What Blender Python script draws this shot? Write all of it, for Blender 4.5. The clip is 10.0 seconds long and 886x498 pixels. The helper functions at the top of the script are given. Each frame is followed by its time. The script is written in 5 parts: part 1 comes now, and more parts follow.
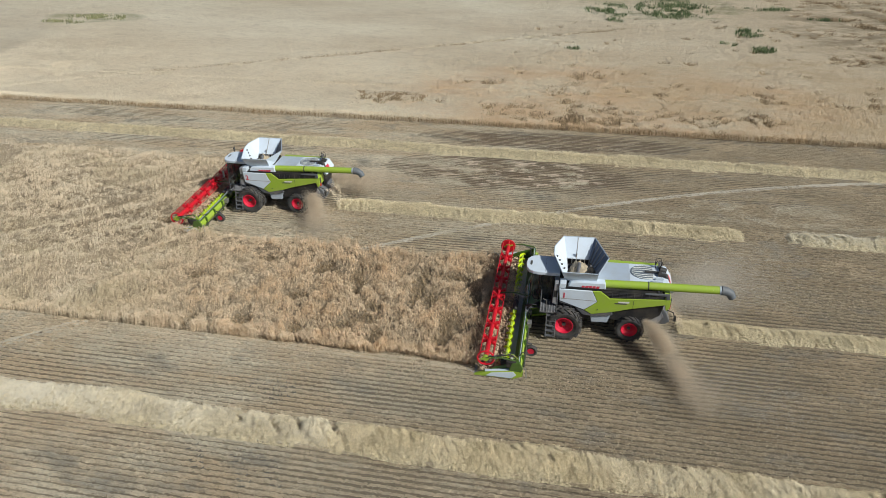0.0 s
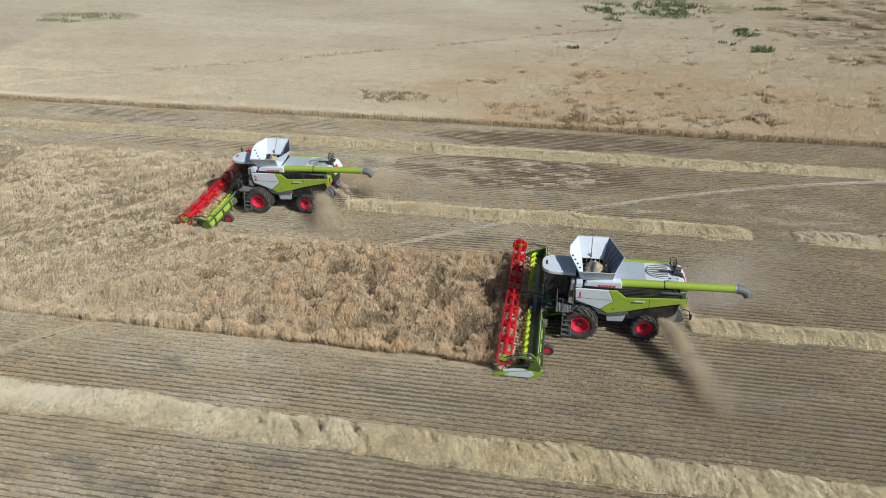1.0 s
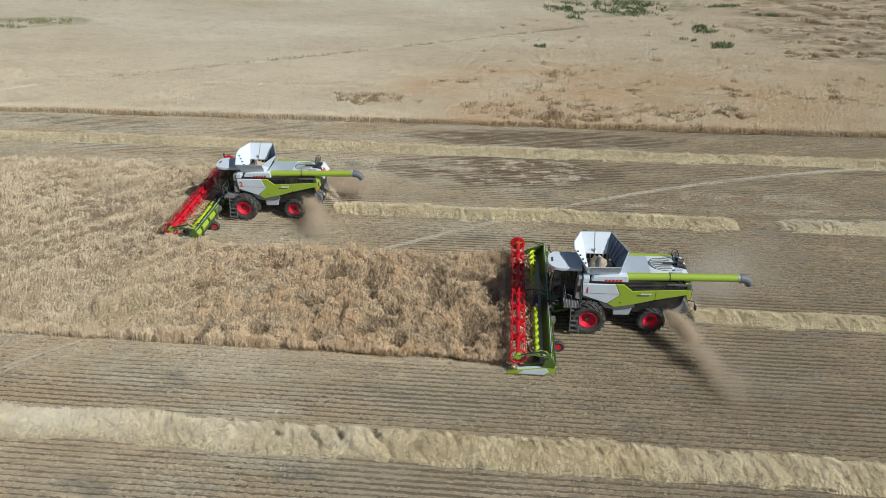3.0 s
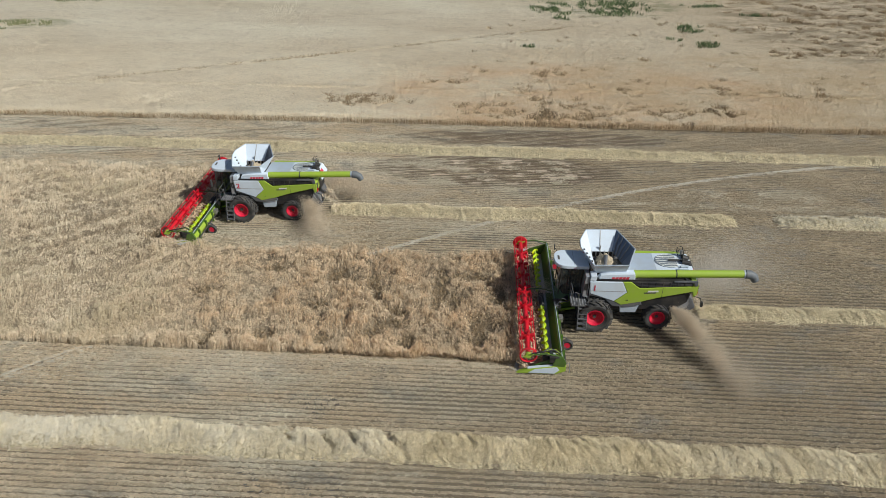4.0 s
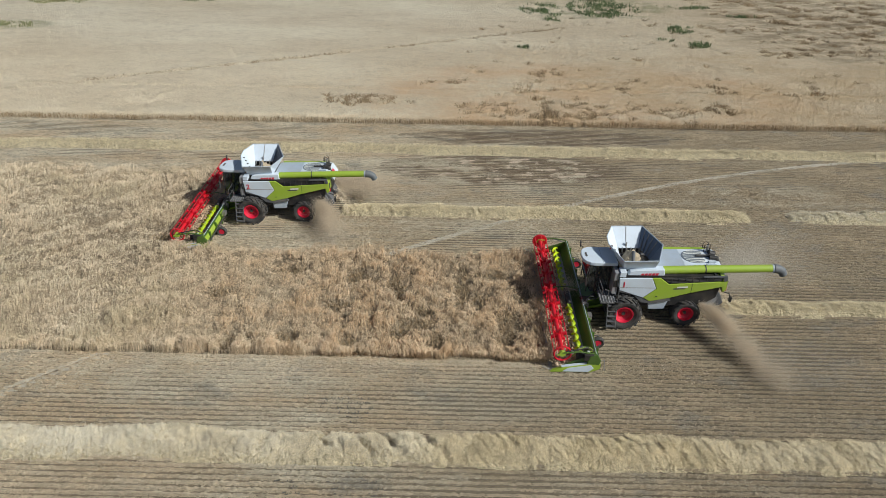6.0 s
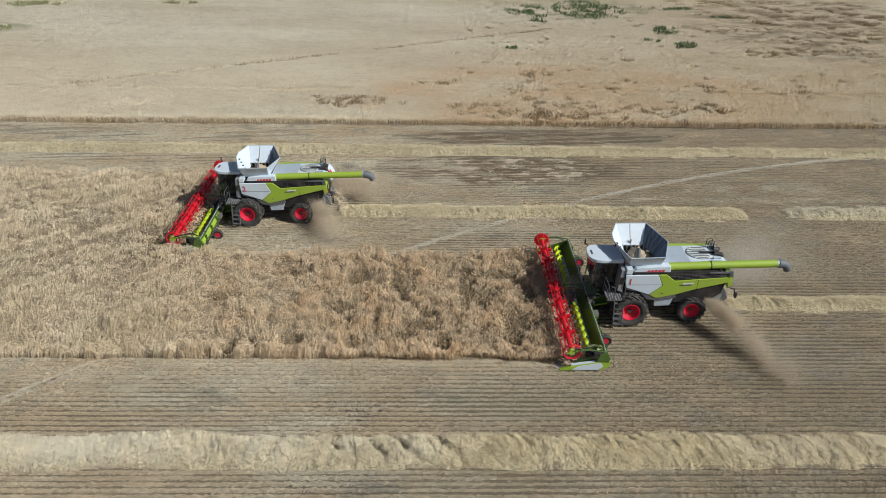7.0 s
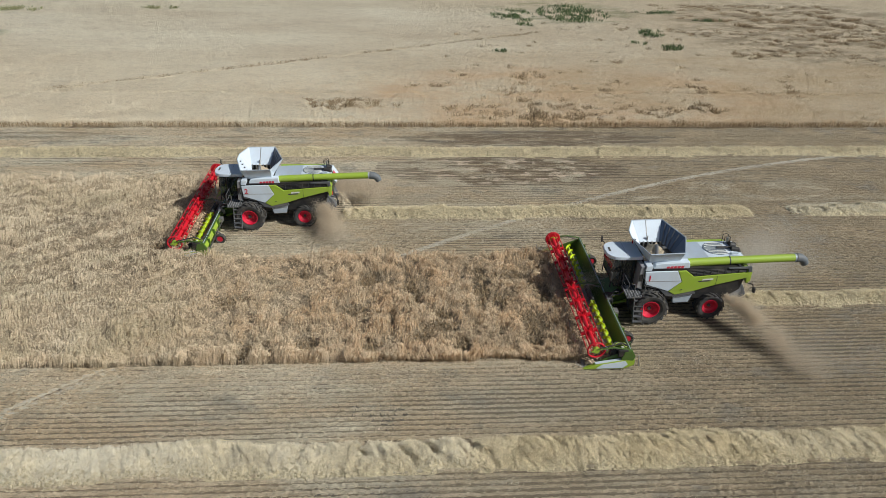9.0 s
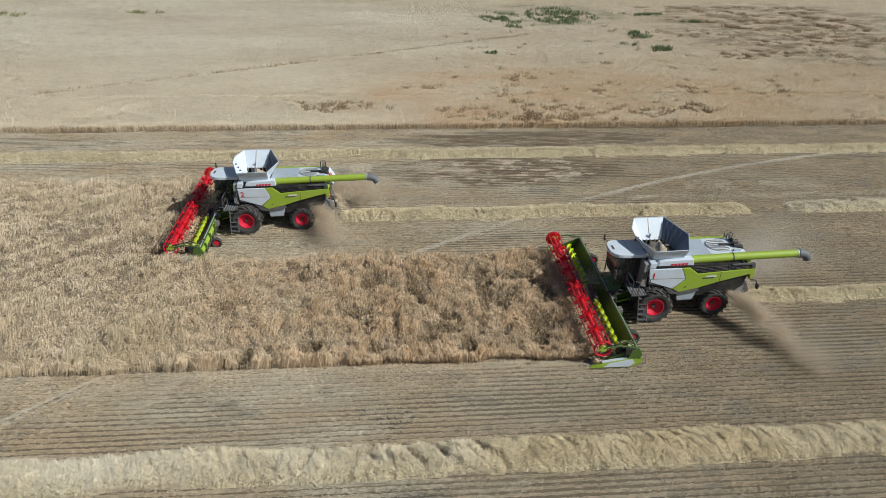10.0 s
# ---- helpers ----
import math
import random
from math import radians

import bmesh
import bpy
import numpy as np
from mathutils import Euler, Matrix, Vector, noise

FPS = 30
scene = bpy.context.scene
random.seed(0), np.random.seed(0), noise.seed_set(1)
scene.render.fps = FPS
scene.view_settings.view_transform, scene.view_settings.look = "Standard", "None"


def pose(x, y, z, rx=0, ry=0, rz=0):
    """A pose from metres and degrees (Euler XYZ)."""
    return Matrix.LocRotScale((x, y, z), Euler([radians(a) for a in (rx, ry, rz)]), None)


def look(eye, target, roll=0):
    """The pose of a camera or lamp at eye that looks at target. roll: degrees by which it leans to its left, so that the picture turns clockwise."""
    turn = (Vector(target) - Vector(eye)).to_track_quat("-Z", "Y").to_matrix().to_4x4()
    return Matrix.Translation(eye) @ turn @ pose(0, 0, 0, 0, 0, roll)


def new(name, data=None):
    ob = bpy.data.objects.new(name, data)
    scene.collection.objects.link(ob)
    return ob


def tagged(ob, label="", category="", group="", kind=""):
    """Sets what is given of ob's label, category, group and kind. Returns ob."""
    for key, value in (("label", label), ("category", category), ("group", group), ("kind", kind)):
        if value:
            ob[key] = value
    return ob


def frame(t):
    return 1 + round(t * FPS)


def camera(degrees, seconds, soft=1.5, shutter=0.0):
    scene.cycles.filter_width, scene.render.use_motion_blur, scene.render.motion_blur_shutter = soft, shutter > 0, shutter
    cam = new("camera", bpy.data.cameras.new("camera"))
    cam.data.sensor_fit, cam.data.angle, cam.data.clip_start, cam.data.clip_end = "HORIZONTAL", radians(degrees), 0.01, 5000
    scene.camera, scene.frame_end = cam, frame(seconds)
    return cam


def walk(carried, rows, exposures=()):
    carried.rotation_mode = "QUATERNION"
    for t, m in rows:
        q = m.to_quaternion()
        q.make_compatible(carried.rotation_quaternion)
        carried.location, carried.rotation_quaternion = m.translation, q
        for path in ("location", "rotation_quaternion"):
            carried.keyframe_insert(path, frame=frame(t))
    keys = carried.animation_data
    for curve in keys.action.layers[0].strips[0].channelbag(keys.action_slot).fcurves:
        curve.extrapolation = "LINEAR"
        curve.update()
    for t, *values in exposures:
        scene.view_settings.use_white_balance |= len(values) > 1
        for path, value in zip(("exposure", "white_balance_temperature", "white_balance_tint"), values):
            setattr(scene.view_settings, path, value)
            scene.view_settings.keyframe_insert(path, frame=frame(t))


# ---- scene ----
cam = camera(65.8, 10.0, soft=0.8)
# seconds, eye x y z, yaw to the left of +y, pitch, lean to the left (degrees)
ROWS = [
    (0.0, -0.76, -33.89, 25.76, 11.09, -31.76, -0.88),
    (0.5, -1.51, -34.04, 25.84, 10.35, -31.83, -0.70),
    (1.0, -2.28, -34.15, 25.88, 10.06, -31.89, -0.61),
    (1.5, -3.07, -34.23, 25.88, 9.41, -31.91, -0.64),
    (2.0, -3.86, -34.29, 25.85, 8.11, -31.92, -0.53),
    (2.5, -4.67, -34.31, 25.79, 6.66, -31.89, -0.35),
    (4.0, -7.08, -34.25, 25.45, 3.21, -31.66, 0.20),
    (4.5, -7.87, -34.19, 25.29, 2.78, -31.57, 0.39),
    (5.0, -8.65, -34.11, 25.11, 2.30, -31.48, 0.50),
    (5.5, -9.41, -34.02, 24.92, 1.56, -31.37, 0.65),
    (7.0, -11.56, -33.66, 24.28, -1.26, -30.91, 0.98),
    (7.5, -12.21, -33.53, 24.05, -2.03, -30.74, 1.09),
    (8.0, -12.83, -33.39, 23.82, -2.60, -30.56, 1.22),
    (8.5, -13.41, -33.24, 23.60, -3.12, -30.37, 1.33),
    (9.0, -13.94, -33.10, 23.37, -3.76, -30.17, 1.35),
    (9.5, -14.42, -32.95, 23.15, -4.47, -29.97, 1.32),
    (10.0, -14.84, -32.81, 22.94, -5.08, -29.75, 1.21),
]


def aim(x, y, z, yaw, pitch, lean):
    a, b = radians(yaw), radians(pitch)
    ahead = Vector((-math.sin(a) * math.cos(b), math.cos(a) * math.cos(b), math.sin(b)))
    return look((x, y, z), Vector((x, y, z)) + ahead, lean)


walk(cam, [(t, aim(*row)) for t, *row in ROWS], exposures=((0.0, 0.08), (5.0, 0.06), (10.0, 0.04)))

# ---- light ----
SUN_TO = Vector((-1.12, 0.50, -1.0)).normalized()   # the way the sunlight travels
world = bpy.data.worlds.new("world")
scene.world = world
world.use_nodes = True
wn = world.node_tree.nodes
sky = wn.new("ShaderNodeTexSky")
sky.sky_type = "NISHITA"
sky.sun_disc = False
sky.sun_elevation = math.asin(-SUN_TO.z)
sky.sun_rotation = math.atan2(-SUN_TO.x, -SUN_TO.y)
sky.air_density, sky.dust_density, sky.ozone_density = 1.0, 2.0, 1.0
wn["Background"].inputs["Strength"].default_value = 0.056
world.node_tree.links.new(sky.outputs["Color"], wn["Background"].inputs["Color"])
sun = new("sun", bpy.data.lights.new("sun", "SUN"))
sun.data.energy, sun.data.angle, sun.data.color = 4.3, radians(0.55), (0.985, 1.0, 0.955)
sun.matrix_world = look((30, -40, 60), Vector((30, -40, 60)) + SUN_TO)


# ---- materials ----
class Nodes:
    """Short hand for building a node material."""
    def __init__(self, name):
        self.mat = bpy.data.materials.new(name)
        self.mat.use_nodes = True
        self.tree = self.mat.node_tree
        self.shader = self.tree.nodes["Principled BSDF"]

    def node(self, kind, **values):
        n = self.tree.nodes.new(kind)
        for key, value in values.items():
            if key in ("operation", "data_type", "blend_type", "noise_dimensions"):
                if key == "operation":
                    n.operation = value
                elif key == "data_type":
                    n.data_type = value
                elif key == "blend_type":
                    n.blend_type = value
                else:
                    n.noise_dimensions = value
            else:
                n.inputs[key].default_value = value
        return n

    def link(self, a, b):
        self.tree.links.new(a, b)

    def coords(self, stretch=(1, 1, 1)):
        t = self.tree.nodes.new("ShaderNodeTexCoord")
        m = self.node("ShaderNodeMapping", Scale=stretch)
        self.link(t.outputs["Object"], m.inputs["Vector"])
        return m.outputs["Vector"]

    def noise(self, vector, scale, detail=3.0, rough=0.55, low=0.35, high=0.65):
        n = self.node("ShaderNodeTexNoise", Scale=scale, Detail=detail, Roughness=rough)
        self.link(vector, n.inputs["Vector"])
        r = self.tree.nodes.new("ShaderNodeMapRange")
        r.inputs["From Min"].default_value, r.inputs["From Max"].default_value = low, high
        self.link(n.outputs["Fac"], r.inputs["Value"])
        return r.outputs["Result"]

    def math(self, op, a, b=None):
        n = self.tree.nodes.new("ShaderNodeMath")
        n.operation = op
        for k, v in enumerate((a, b)):
            if v is None:
                continue
            if isinstance(v, (int, float)):
                n.inputs[k].default_value = v
            else:
                self.link(v, n.inputs[k])
        return n.outputs[0]

    def mix(self, fac, a, b, blend="MIX"):
        n = self.tree.nodes.new("ShaderNodeMix")
        n.data_type, n.blend_type = "RGBA", blend
        for k, v in ((0, fac), (6, a), (7, b)):
            if isinstance(v, (int, float)):
                n.inputs[k].default_value = v
            elif isinstance(v, tuple):
                n.inputs[k].default_value = (*v, 1)
            else:
                self.link(v, n.inputs[k])
        return n.outputs[2]

    def bump(self, height, strength, distance=0.02):
        n = self.node("ShaderNodeBump", Strength=strength, Distance=distance)
        self.link(height, n.inputs["Height"])
        self.link(n.outputs["Normal"], self.shader.inputs["Normal"])

    def done(self, color, rough=0.5, metal=0.0):
        for key, v in (("Base Color", color), ("Roughness", rough), ("Metallic", metal)):
            if isinstance(v, (int, float)):
                self.shader.inputs[key].default_value = v
            elif isinstance(v, tuple):
                self.shader.inputs[key].default_value = (*v, 1)
            else:
                self.link(v, self.shader.inputs[key])
        return self.mat


DUST = (0.33, 0.27, 0.19)


def painted(name, color, rough=0.35, metal=0.0, dust=0.25, scale=1.6, bump=0.05):
    """Paint or metal with a film of field dust in patches and fine specks."""
    n = Nodes(name)
    v = n.coords()
    film = n.math("MULTIPLY", n.noise(v, scale, 4.0, 0.6, 0.42, 0.75), dust)
    specks = n.math("MULTIPLY", n.noise(v, 26.0, 2.0, 0.6, 0.5, 0.8), dust * 0.7)
    both = n.math("MINIMUM", n.math("ADD", film, specks), 1.0)
    n.bump(n.noise(v, 9.0, 2.0), bump)
    return n.done(n.mix(both, color, DUST), n.math("ADD", n.math("MULTIPLY", both, 0.5), rough), metal)


M_LIME = painted("lime_paint", (0.29, 0.42, 0.035), 0.5, dust=0.2)
M_LEAF = painted("bright_lime_paint", (0.62, 0.80, 0.02), 0.4, dust=0.05)
M_GREEN = painted("green_sheet_metal", (0.055, 0.12, 0.014), 0.45, dust=0.12)
M_WHITE = painted("pale_grey_paint", (0.575, 0.65, 0.73), 0.35, dust=0.14)
M_GREY = painted("mid_grey_paint", (0.24, 0.25, 0.27), 0.45, dust=0.35)
M_SILVER = painted("silver_sheet_metal", (0.42, 0.49, 0.57), 0.38, 0.15, dust=0.18)
M_DARK = painted("charcoal_plastic", (0.032, 0.034, 0.038), 0.55, dust=0.2)
M_BLACK = painted("black_machinery", (0.012, 0.012, 0.014), 0.6, dust=0.12)
M_RED = painted("red_paint", (0.58, 0.008, 0.022), 0.4, dust=0.05)
M_TINE = painted("dark_red_tines", (0.16, 0.012, 0.016), 0.5, dust=0.2)
M_RIM = painted("red_rim_paint", (0.60, 0.010, 0.045), 0.45, dust=0.06)
M_TYRE = painted("tyre_rubber", (0.030, 0.031, 0.034), 0.75, dust=0.22, scale=2.5, bump=0.2)
M_STEEL = painted("worn_steel", (0.42, 0.42, 0.42), 0.4, 0.8, dust=0.45)
# dark blue-grey that stands for the shade inside the rear tank flap
M_FLAPSHADE = painted("shaded_flap_sheet", (0.075, 0.11, 0.175), 0.6, dust=0.06)
M_MESH = painted("grey_screen_mesh", (0.15, 0.18, 0.215), 0.6, 0.2, dust=0.2)
M_SLATE = painted("slate_plastic", (0.085, 0.092, 0.105), 0.55, dust=0.2)
M_STEP = painted("grey_steel_grating", (0.075, 0.08, 0.09), 0.6, dust=0.22)
M_SPOUT = painted("grey_rubber", (0.10, 0.115, 0.13), 0.6, dust=0.15)
M_GRAIN = painted("harvested_grain", (0.40, 0.33, 0.235), 0.9, dust=0.6, scale=5, bump=0.9)
M_LENS = painted("red_lens", (0.5, 0.02, 0.02), 0.2, dust=0.1)
M_MARK = painted("red_marking", (0.55, 0.03, 0.06), 0.45, dust=0.1)
M_PALE = painted("pale_marking", (0.68, 0.70, 0.66), 0.45, dust=0.1)


def glass_material():
    n = Nodes("tinted_cab_glass")
    v = n.coords()
    n.shader.inputs["Transmission Weight"].default_value = 0.4
    n.shader.inputs["IOR"].default_value = 1.45
    return n.done(n.mix(n.math("MULTIPLY", n.noise(v, 2.0), 0.1), (0.03, 0.04, 0.045), DUST), 0.06)


M_GLASS = glass_material()
ROW = 0.33            # distance between drill rows


def track_line():
    """Coefficients of the curved wheel track that crosses the field."""
    xs = (28.5, 11.2, -1.0, -5.6, -13.7, -26.8, -33.0)
    ys = (23.7, 18.6, 13.9, 10.9, 7.0, -3.6, -8.0)
    return np.polyfit(xs, ys, 2)


TRACK = [float(c) for c in track_line()]


# bare brown places on the far cut strip: x, y, half length, half width
BARE = ((-6.0, 20.4, 11.5, 3.6), (-2.0, 27.6, 13.0, 2.2))


def drift_east(n, x, v, low=-22.0, high=9.0):
    """0 to 1 along the rows, with an uneven front: bleached ground turns to dark trodden ground."""
    r = n.tree.nodes.new("ShaderNodeMapRange")
    r.inputs["From Min"].default_value, r.inputs["From Max"].default_value = low, high
    n.link(n.math("ADD", x, n.math("MULTIPLY", n.math("SUBTRACT", n.noise(v, 0.07, 4.0, 0.6), 0.5), 16.0)), r.inputs["Value"])
    return r.outputs["Result"]


def patch(n, v, cx, cy, rx, ry, scale=0.5, low=0.42, high=0.62, stretch=(0.5, 1, 1)):
    """0 to 1: an uneven place on the field round (cx, cy), broken up by noise."""
    sep = n.tree.nodes.new("ShaderNodeSeparateXYZ")
    n.link(v, sep.inputs[0])
    far = n.math("ADD", n.math("POWER", n.math("DIVIDE", n.math("ABSOLUTE", n.math("SUBTRACT", sep.outputs["X"], cx)), rx), 2.0),
                 n.math("POWER", n.math("DIVIDE", n.math("ABSOLUTE", n.math("SUBTRACT", sep.outputs["Y"], cy)), ry), 2.0))
    inside = n.math("MINIMUM", n.math("MULTIPLY", n.math("MAXIMUM", n.math("SUBTRACT", 1.0, far), 0.0), 2.5), 1.0)
    return n.math("MULTIPLY", inside, n.noise(n.coords(stretch), scale, 5.0, 0.68, low, high))


def ground_color(n, pale, tan, brown, grey, bare, blot):
    """Colours of cut ground: bleached and tan straw, trodden brown, ashy smudges, bare soil with pale blots."""
    v = n.coords()
    sep = n.tree.nodes.new("ShaderNodeSeparateXYZ")
    n.link(v, sep.inputs[0])
    color = n.mix(n.noise(n.coords((0.25, 1, 1)), 0.34, 5.0, 0.62, 0.40, 0.60), pale, tan)
    east = drift_east(n, sep.outputs["X"], v)
    color = n.mix(n.math("MULTIPLY", east, 0.85), color, brown)
    rust = n.noise(n.coords((0.35, 1, 1)), 0.5, 5.0, 0.65, 0.50, 0.66)
    color = n.mix(n.math("MULTIPLY", rust, 0.55), color, tan)
    ash = n.noise(n.coords((0.55, 1, 1)), 0.42, 6.0, 0.68, 0.54, 0.66)
    color = n.mix(n.math("MULTIPLY", ash, 0.74), color, grey)
    color = n.mix(n.math("MULTIPLY", n.noise(n.coords((0.12, 1.6, 1)), 0.9, 4.0, 0.65, 0.52, 0.70), 0.35), color, brown)
    for cx, cy, rx, ry in BARE:
        color = n.mix(n.math("MULTIPLY", patch(n, v, cx, cy, rx, ry, 1.1, 0.41, 0.55, (0.3, 1.2, 1)), 0.85), color, bare)
        if cy < 25:
            color = n.mix(n.math("MULTIPLY", patch(n, v, cx, cy, rx * 0.9, ry * 0.9, 0.85, 0.54, 0.59, (0.6, 1.3, 1)), 0.85), color, blot)
    return color, v


def soil_material():
    n = Nodes("stubble_soil")
    base, v = ground_color(n, (0.31, 0.265, 0.185), (0.26, 0.19, 0.118), (0.085, 0.066, 0.042), (0.125, 0.116, 0.10), (0.10, 0.058, 0.028), (0.80, 0.645, 0.48))
    clump = n.noise(n.coords((0.4, 1, 1)), 9.5, 4.0, 0.7, 0.35, 0.65)
    grit = n.noise(v, 38.0, 2.0, 0.7, 0.3, 0.7)
    base = n.mix(n.math("MULTIPLY", clump, 0.55), base, (0.055, 0.044, 0.03))
    base = n.mix(n.math("MULTIPLY", grit, 0.25), base, (0.40, 0.32, 0.21))
    n.bump(n.math("ADD", clump, n.math("MULTIPLY", grit, 0.6)), 0.8, 0.06)
    return n.done(base, 0.95)


def straw_material(name, dark, light, tint=(0.5, 0.5, 0.5), tint_amount=0.0, broad=0.25, drift=None, places=(), own=0.65):
    """Dry plant matter, each piece of its own shade, with broad drifts of colour."""
    n = Nodes(name)
    v = n.coords()
    g = n.tree.nodes.new("ShaderNodeNewGeometry")
    shade = n.math("ADD", n.math("MULTIPLY", g.outputs["Random Per Island"], own), n.math("MULTIPLY", n.noise(v, broad, 4.0, 0.65, 0.36, 0.64), 1 - own))
    color = n.mix(shade, dark, light)
    if tint_amount:
        spread = n.noise(v, 0.22, 4.0, 0.6, 0.42, 0.68)
        if drift:
            sep = n.tree.nodes.new("ShaderNodeSeparateXYZ")
            n.link(v, sep.inputs[0])
            r = n.tree.nodes.new("ShaderNodeMapRange")
            r.inputs["From Min"].default_value, r.inputs["From Max"].default_value = drift
            n.link(sep.outputs["X"], r.inputs["Value"])
            spread = n.math("MINIMUM", n.math("ADD", n.math("MULTIPLY", spread, 0.45), n.math("MULTIPLY", r.outputs["Result"], 0.75)), 1.0)
        color = n.mix(n.math("MULTIPLY", spread, tint_amount), color, tint)
    for place, shade, amount in places:
        color = n.mix(n.math("MULTIPLY", patch(n, v, *place), amount), color, shade)
    return n.done(color, 0.85)


def rows_material():
    """Cut rows: stems and trampled straw, clumped and speckled."""
    n = Nodes("row_stubble")
    base, v = ground_color(n, (0.80, 0.715, 0.545), (0.68, 0.52, 0.335), (0.32, 0.242, 0.147), (0.29, 0.272, 0.235), (0.14, 0.086, 0.046), (0.88, 0.72, 0.55))
    clump = n.noise(n.coords((0.35, 1, 1)), 9.0, 5.0, 0.74, 0.44, 0.64)
    fleck = n.noise(n.coords((0.8, 1, 1)), 15.0, 3.0, 0.7, 0.46, 0.62)
    base = n.mix(n.math("MULTIPLY", clump, 0.45), base, (0.12, 0.098, 0.068))
    base = n.mix(n.math("MULTIPLY", fleck, 0.36), base, (0.66, 0.565, 0.41))
    n.bump(n.math("ADD", clump, fleck), 0.9, 0.08)
    return n.done(base, 0.9)


def canopy_material(name, dark, light, deep, drift=None, places=(), grain=1.0):
    """Closed crop surface far off: ears, gap shade put in as deep, drifts and lodged streaks."""
    n = Nodes(name)
    v = n.coords()
    a = n.noise(v, 2.2, 5.0, 0.7, 0.3, 0.7)
    b = n.noise(n.coords((0.35, 1, 1)), 0.07, 4.0, 0.6, 0.35, 0.65)
    c = n.noise(v, 8.0, 3.0, 0.7, 0.35, 0.65)
    color = n.mix(n.math("MULTIPLY", b, 0.7), light, dark)
    if drift:
        sep = n.tree.nodes.new("ShaderNodeSeparateXYZ")
        n.link(v, sep.inputs[0])
        r = n.tree.nodes.new("ShaderNodeMapRange")
        r.inputs["From Min"].default_value, r.inputs["From Max"].default_value = drift
        n.link(n.math("ADD", sep.outputs["X"], n.math("MULTIPLY", b, 25.0)), r.inputs["Value"])
        color = n.mix(n.math("MULTIPLY", r.outputs["Result"], 0.75), color, dark)
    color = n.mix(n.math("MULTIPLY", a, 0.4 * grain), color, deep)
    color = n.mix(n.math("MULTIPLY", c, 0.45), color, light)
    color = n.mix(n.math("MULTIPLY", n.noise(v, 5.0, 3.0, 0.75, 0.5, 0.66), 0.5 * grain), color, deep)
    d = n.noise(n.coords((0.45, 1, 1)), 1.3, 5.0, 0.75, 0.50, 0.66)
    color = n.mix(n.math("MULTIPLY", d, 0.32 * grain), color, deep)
    for place, shade, amount in places:
        color = n.mix(n.math("MULTIPLY", patch(n, v, *place), amount), color, shade)
    n.bump(n.math("ADD", n.math("ADD", a, c), d), 0.9, 0.2)
    return n.done(color, 0.9)


# places in the far crop that stand apart: reddish ripe ground, dark lodged corner, olive growth
FAR_PLACES = (((4.0, 39.0, 26.0, 13.0, 0.20, 0.36, 0.60), (0.68, 0.465, 0.27), 0.65), ((52.0, 72.0, 27.0, 25.0, 0.40, 0.42, 0.58), (0.27, 0.205, 0.125), 0.72),
              ((30.0, 44.0, 30.0, 14.0, 0.16, 0.40, 0.62), (0.58, 0.43, 0.25), 0.55), ((12.0, 84.0, 14.0, 10.0, 0.3, 0.46, 0.60), (0.20, 0.21, 0.09), 0.55),
              ((-76.0, 66.0, 9.0, 4.0, 0.3, 0.42, 0.60), (0.28, 0.27, 0.13), 0.6))


M_SOIL = soil_material()
M_STUBBLE = straw_material("cut_stubble", (0.27, 0.23, 0.16), (0.58, 0.505, 0.36))
M_ROWS = rows_material()
M_CLOD = canopy_material("dark_clods", (0.13, 0.12, 0.10), (0.22, 0.20, 0.17), (0.085, 0.078, 0.066))
M_CHAFF = straw_material("loose_chaff", (0.09, 0.07, 0.045), (0.52, 0.42, 0.275))
M_PALECHAFF = straw_material("bleached_chaff", (0.34, 0.285, 0.195), (0.72, 0.64, 0.49))
M_TRAMPLED = straw_material("trampled_straw", (0.44, 0.345, 0.225), (0.86, 0.695, 0.485), (0.50, 0.46, 0.385), 0.35)
M_TRACK = straw_material("pressed_straw", (0.38, 0.335, 0.26), (0.62, 0.565, 0.46))
M_STRAW = straw_material("fresh_straw", (0.27, 0.20, 0.10), (0.98, 0.83, 0.54), (0.89, 0.85, 0.73), 0.55, 0.9, (-8.0, -27.0))
M_GOLD = straw_material("golden_straw", (0.32, 0.25, 0.13), (0.98, 0.855, 0.59))
M_OLDSTRAW = straw_material("bleached_straw", (0.42, 0.36, 0.25), (0.95, 0.87, 0.68))
# packed straw; its deep tone paints the shade in gaps under loose straws
M_STRAWBED = canopy_material("packed_straw", (0.72, 0.59, 0.355), (0.95, 0.83, 0.56), (0.24, 0.185, 0.10))
M_CROP = straw_material("ripe_crop", (0.42, 0.30, 0.18), (0.90, 0.695, 0.475), (0.79, 0.71, 0.545), 0.6, 1.1, (-14.0, -36.0),
                        (((-38.0, 6.0, 18.0, 16.0, 0.33, 0.46, 0.62), (0.50, 0.42, 0.26), 0.5), ((-14.0, 0.5, 13.0, 7.5, 0.6, 0.46, 0.62, (1, 1, 1)), (0.70, 0.46, 0.25), 0.4)), own=0.5)
M_FARCROP = straw_material("far_ripe_crop", (0.58, 0.44, 0.28), (0.88, 0.70, 0.47), (0.88, 0.81, 0.655), 0.7, 0.8, (2.0, -40.0), FAR_PLACES, own=0.5)
# the dark tones put the shade between stems into the colour
M_UNDER = canopy_material("shaded_crop_stems", (0.21, 0.152, 0.09), (0.63, 0.505, 0.345), (0.09, 0.067, 0.043), (-18.0, 5.0), grain=0.75)
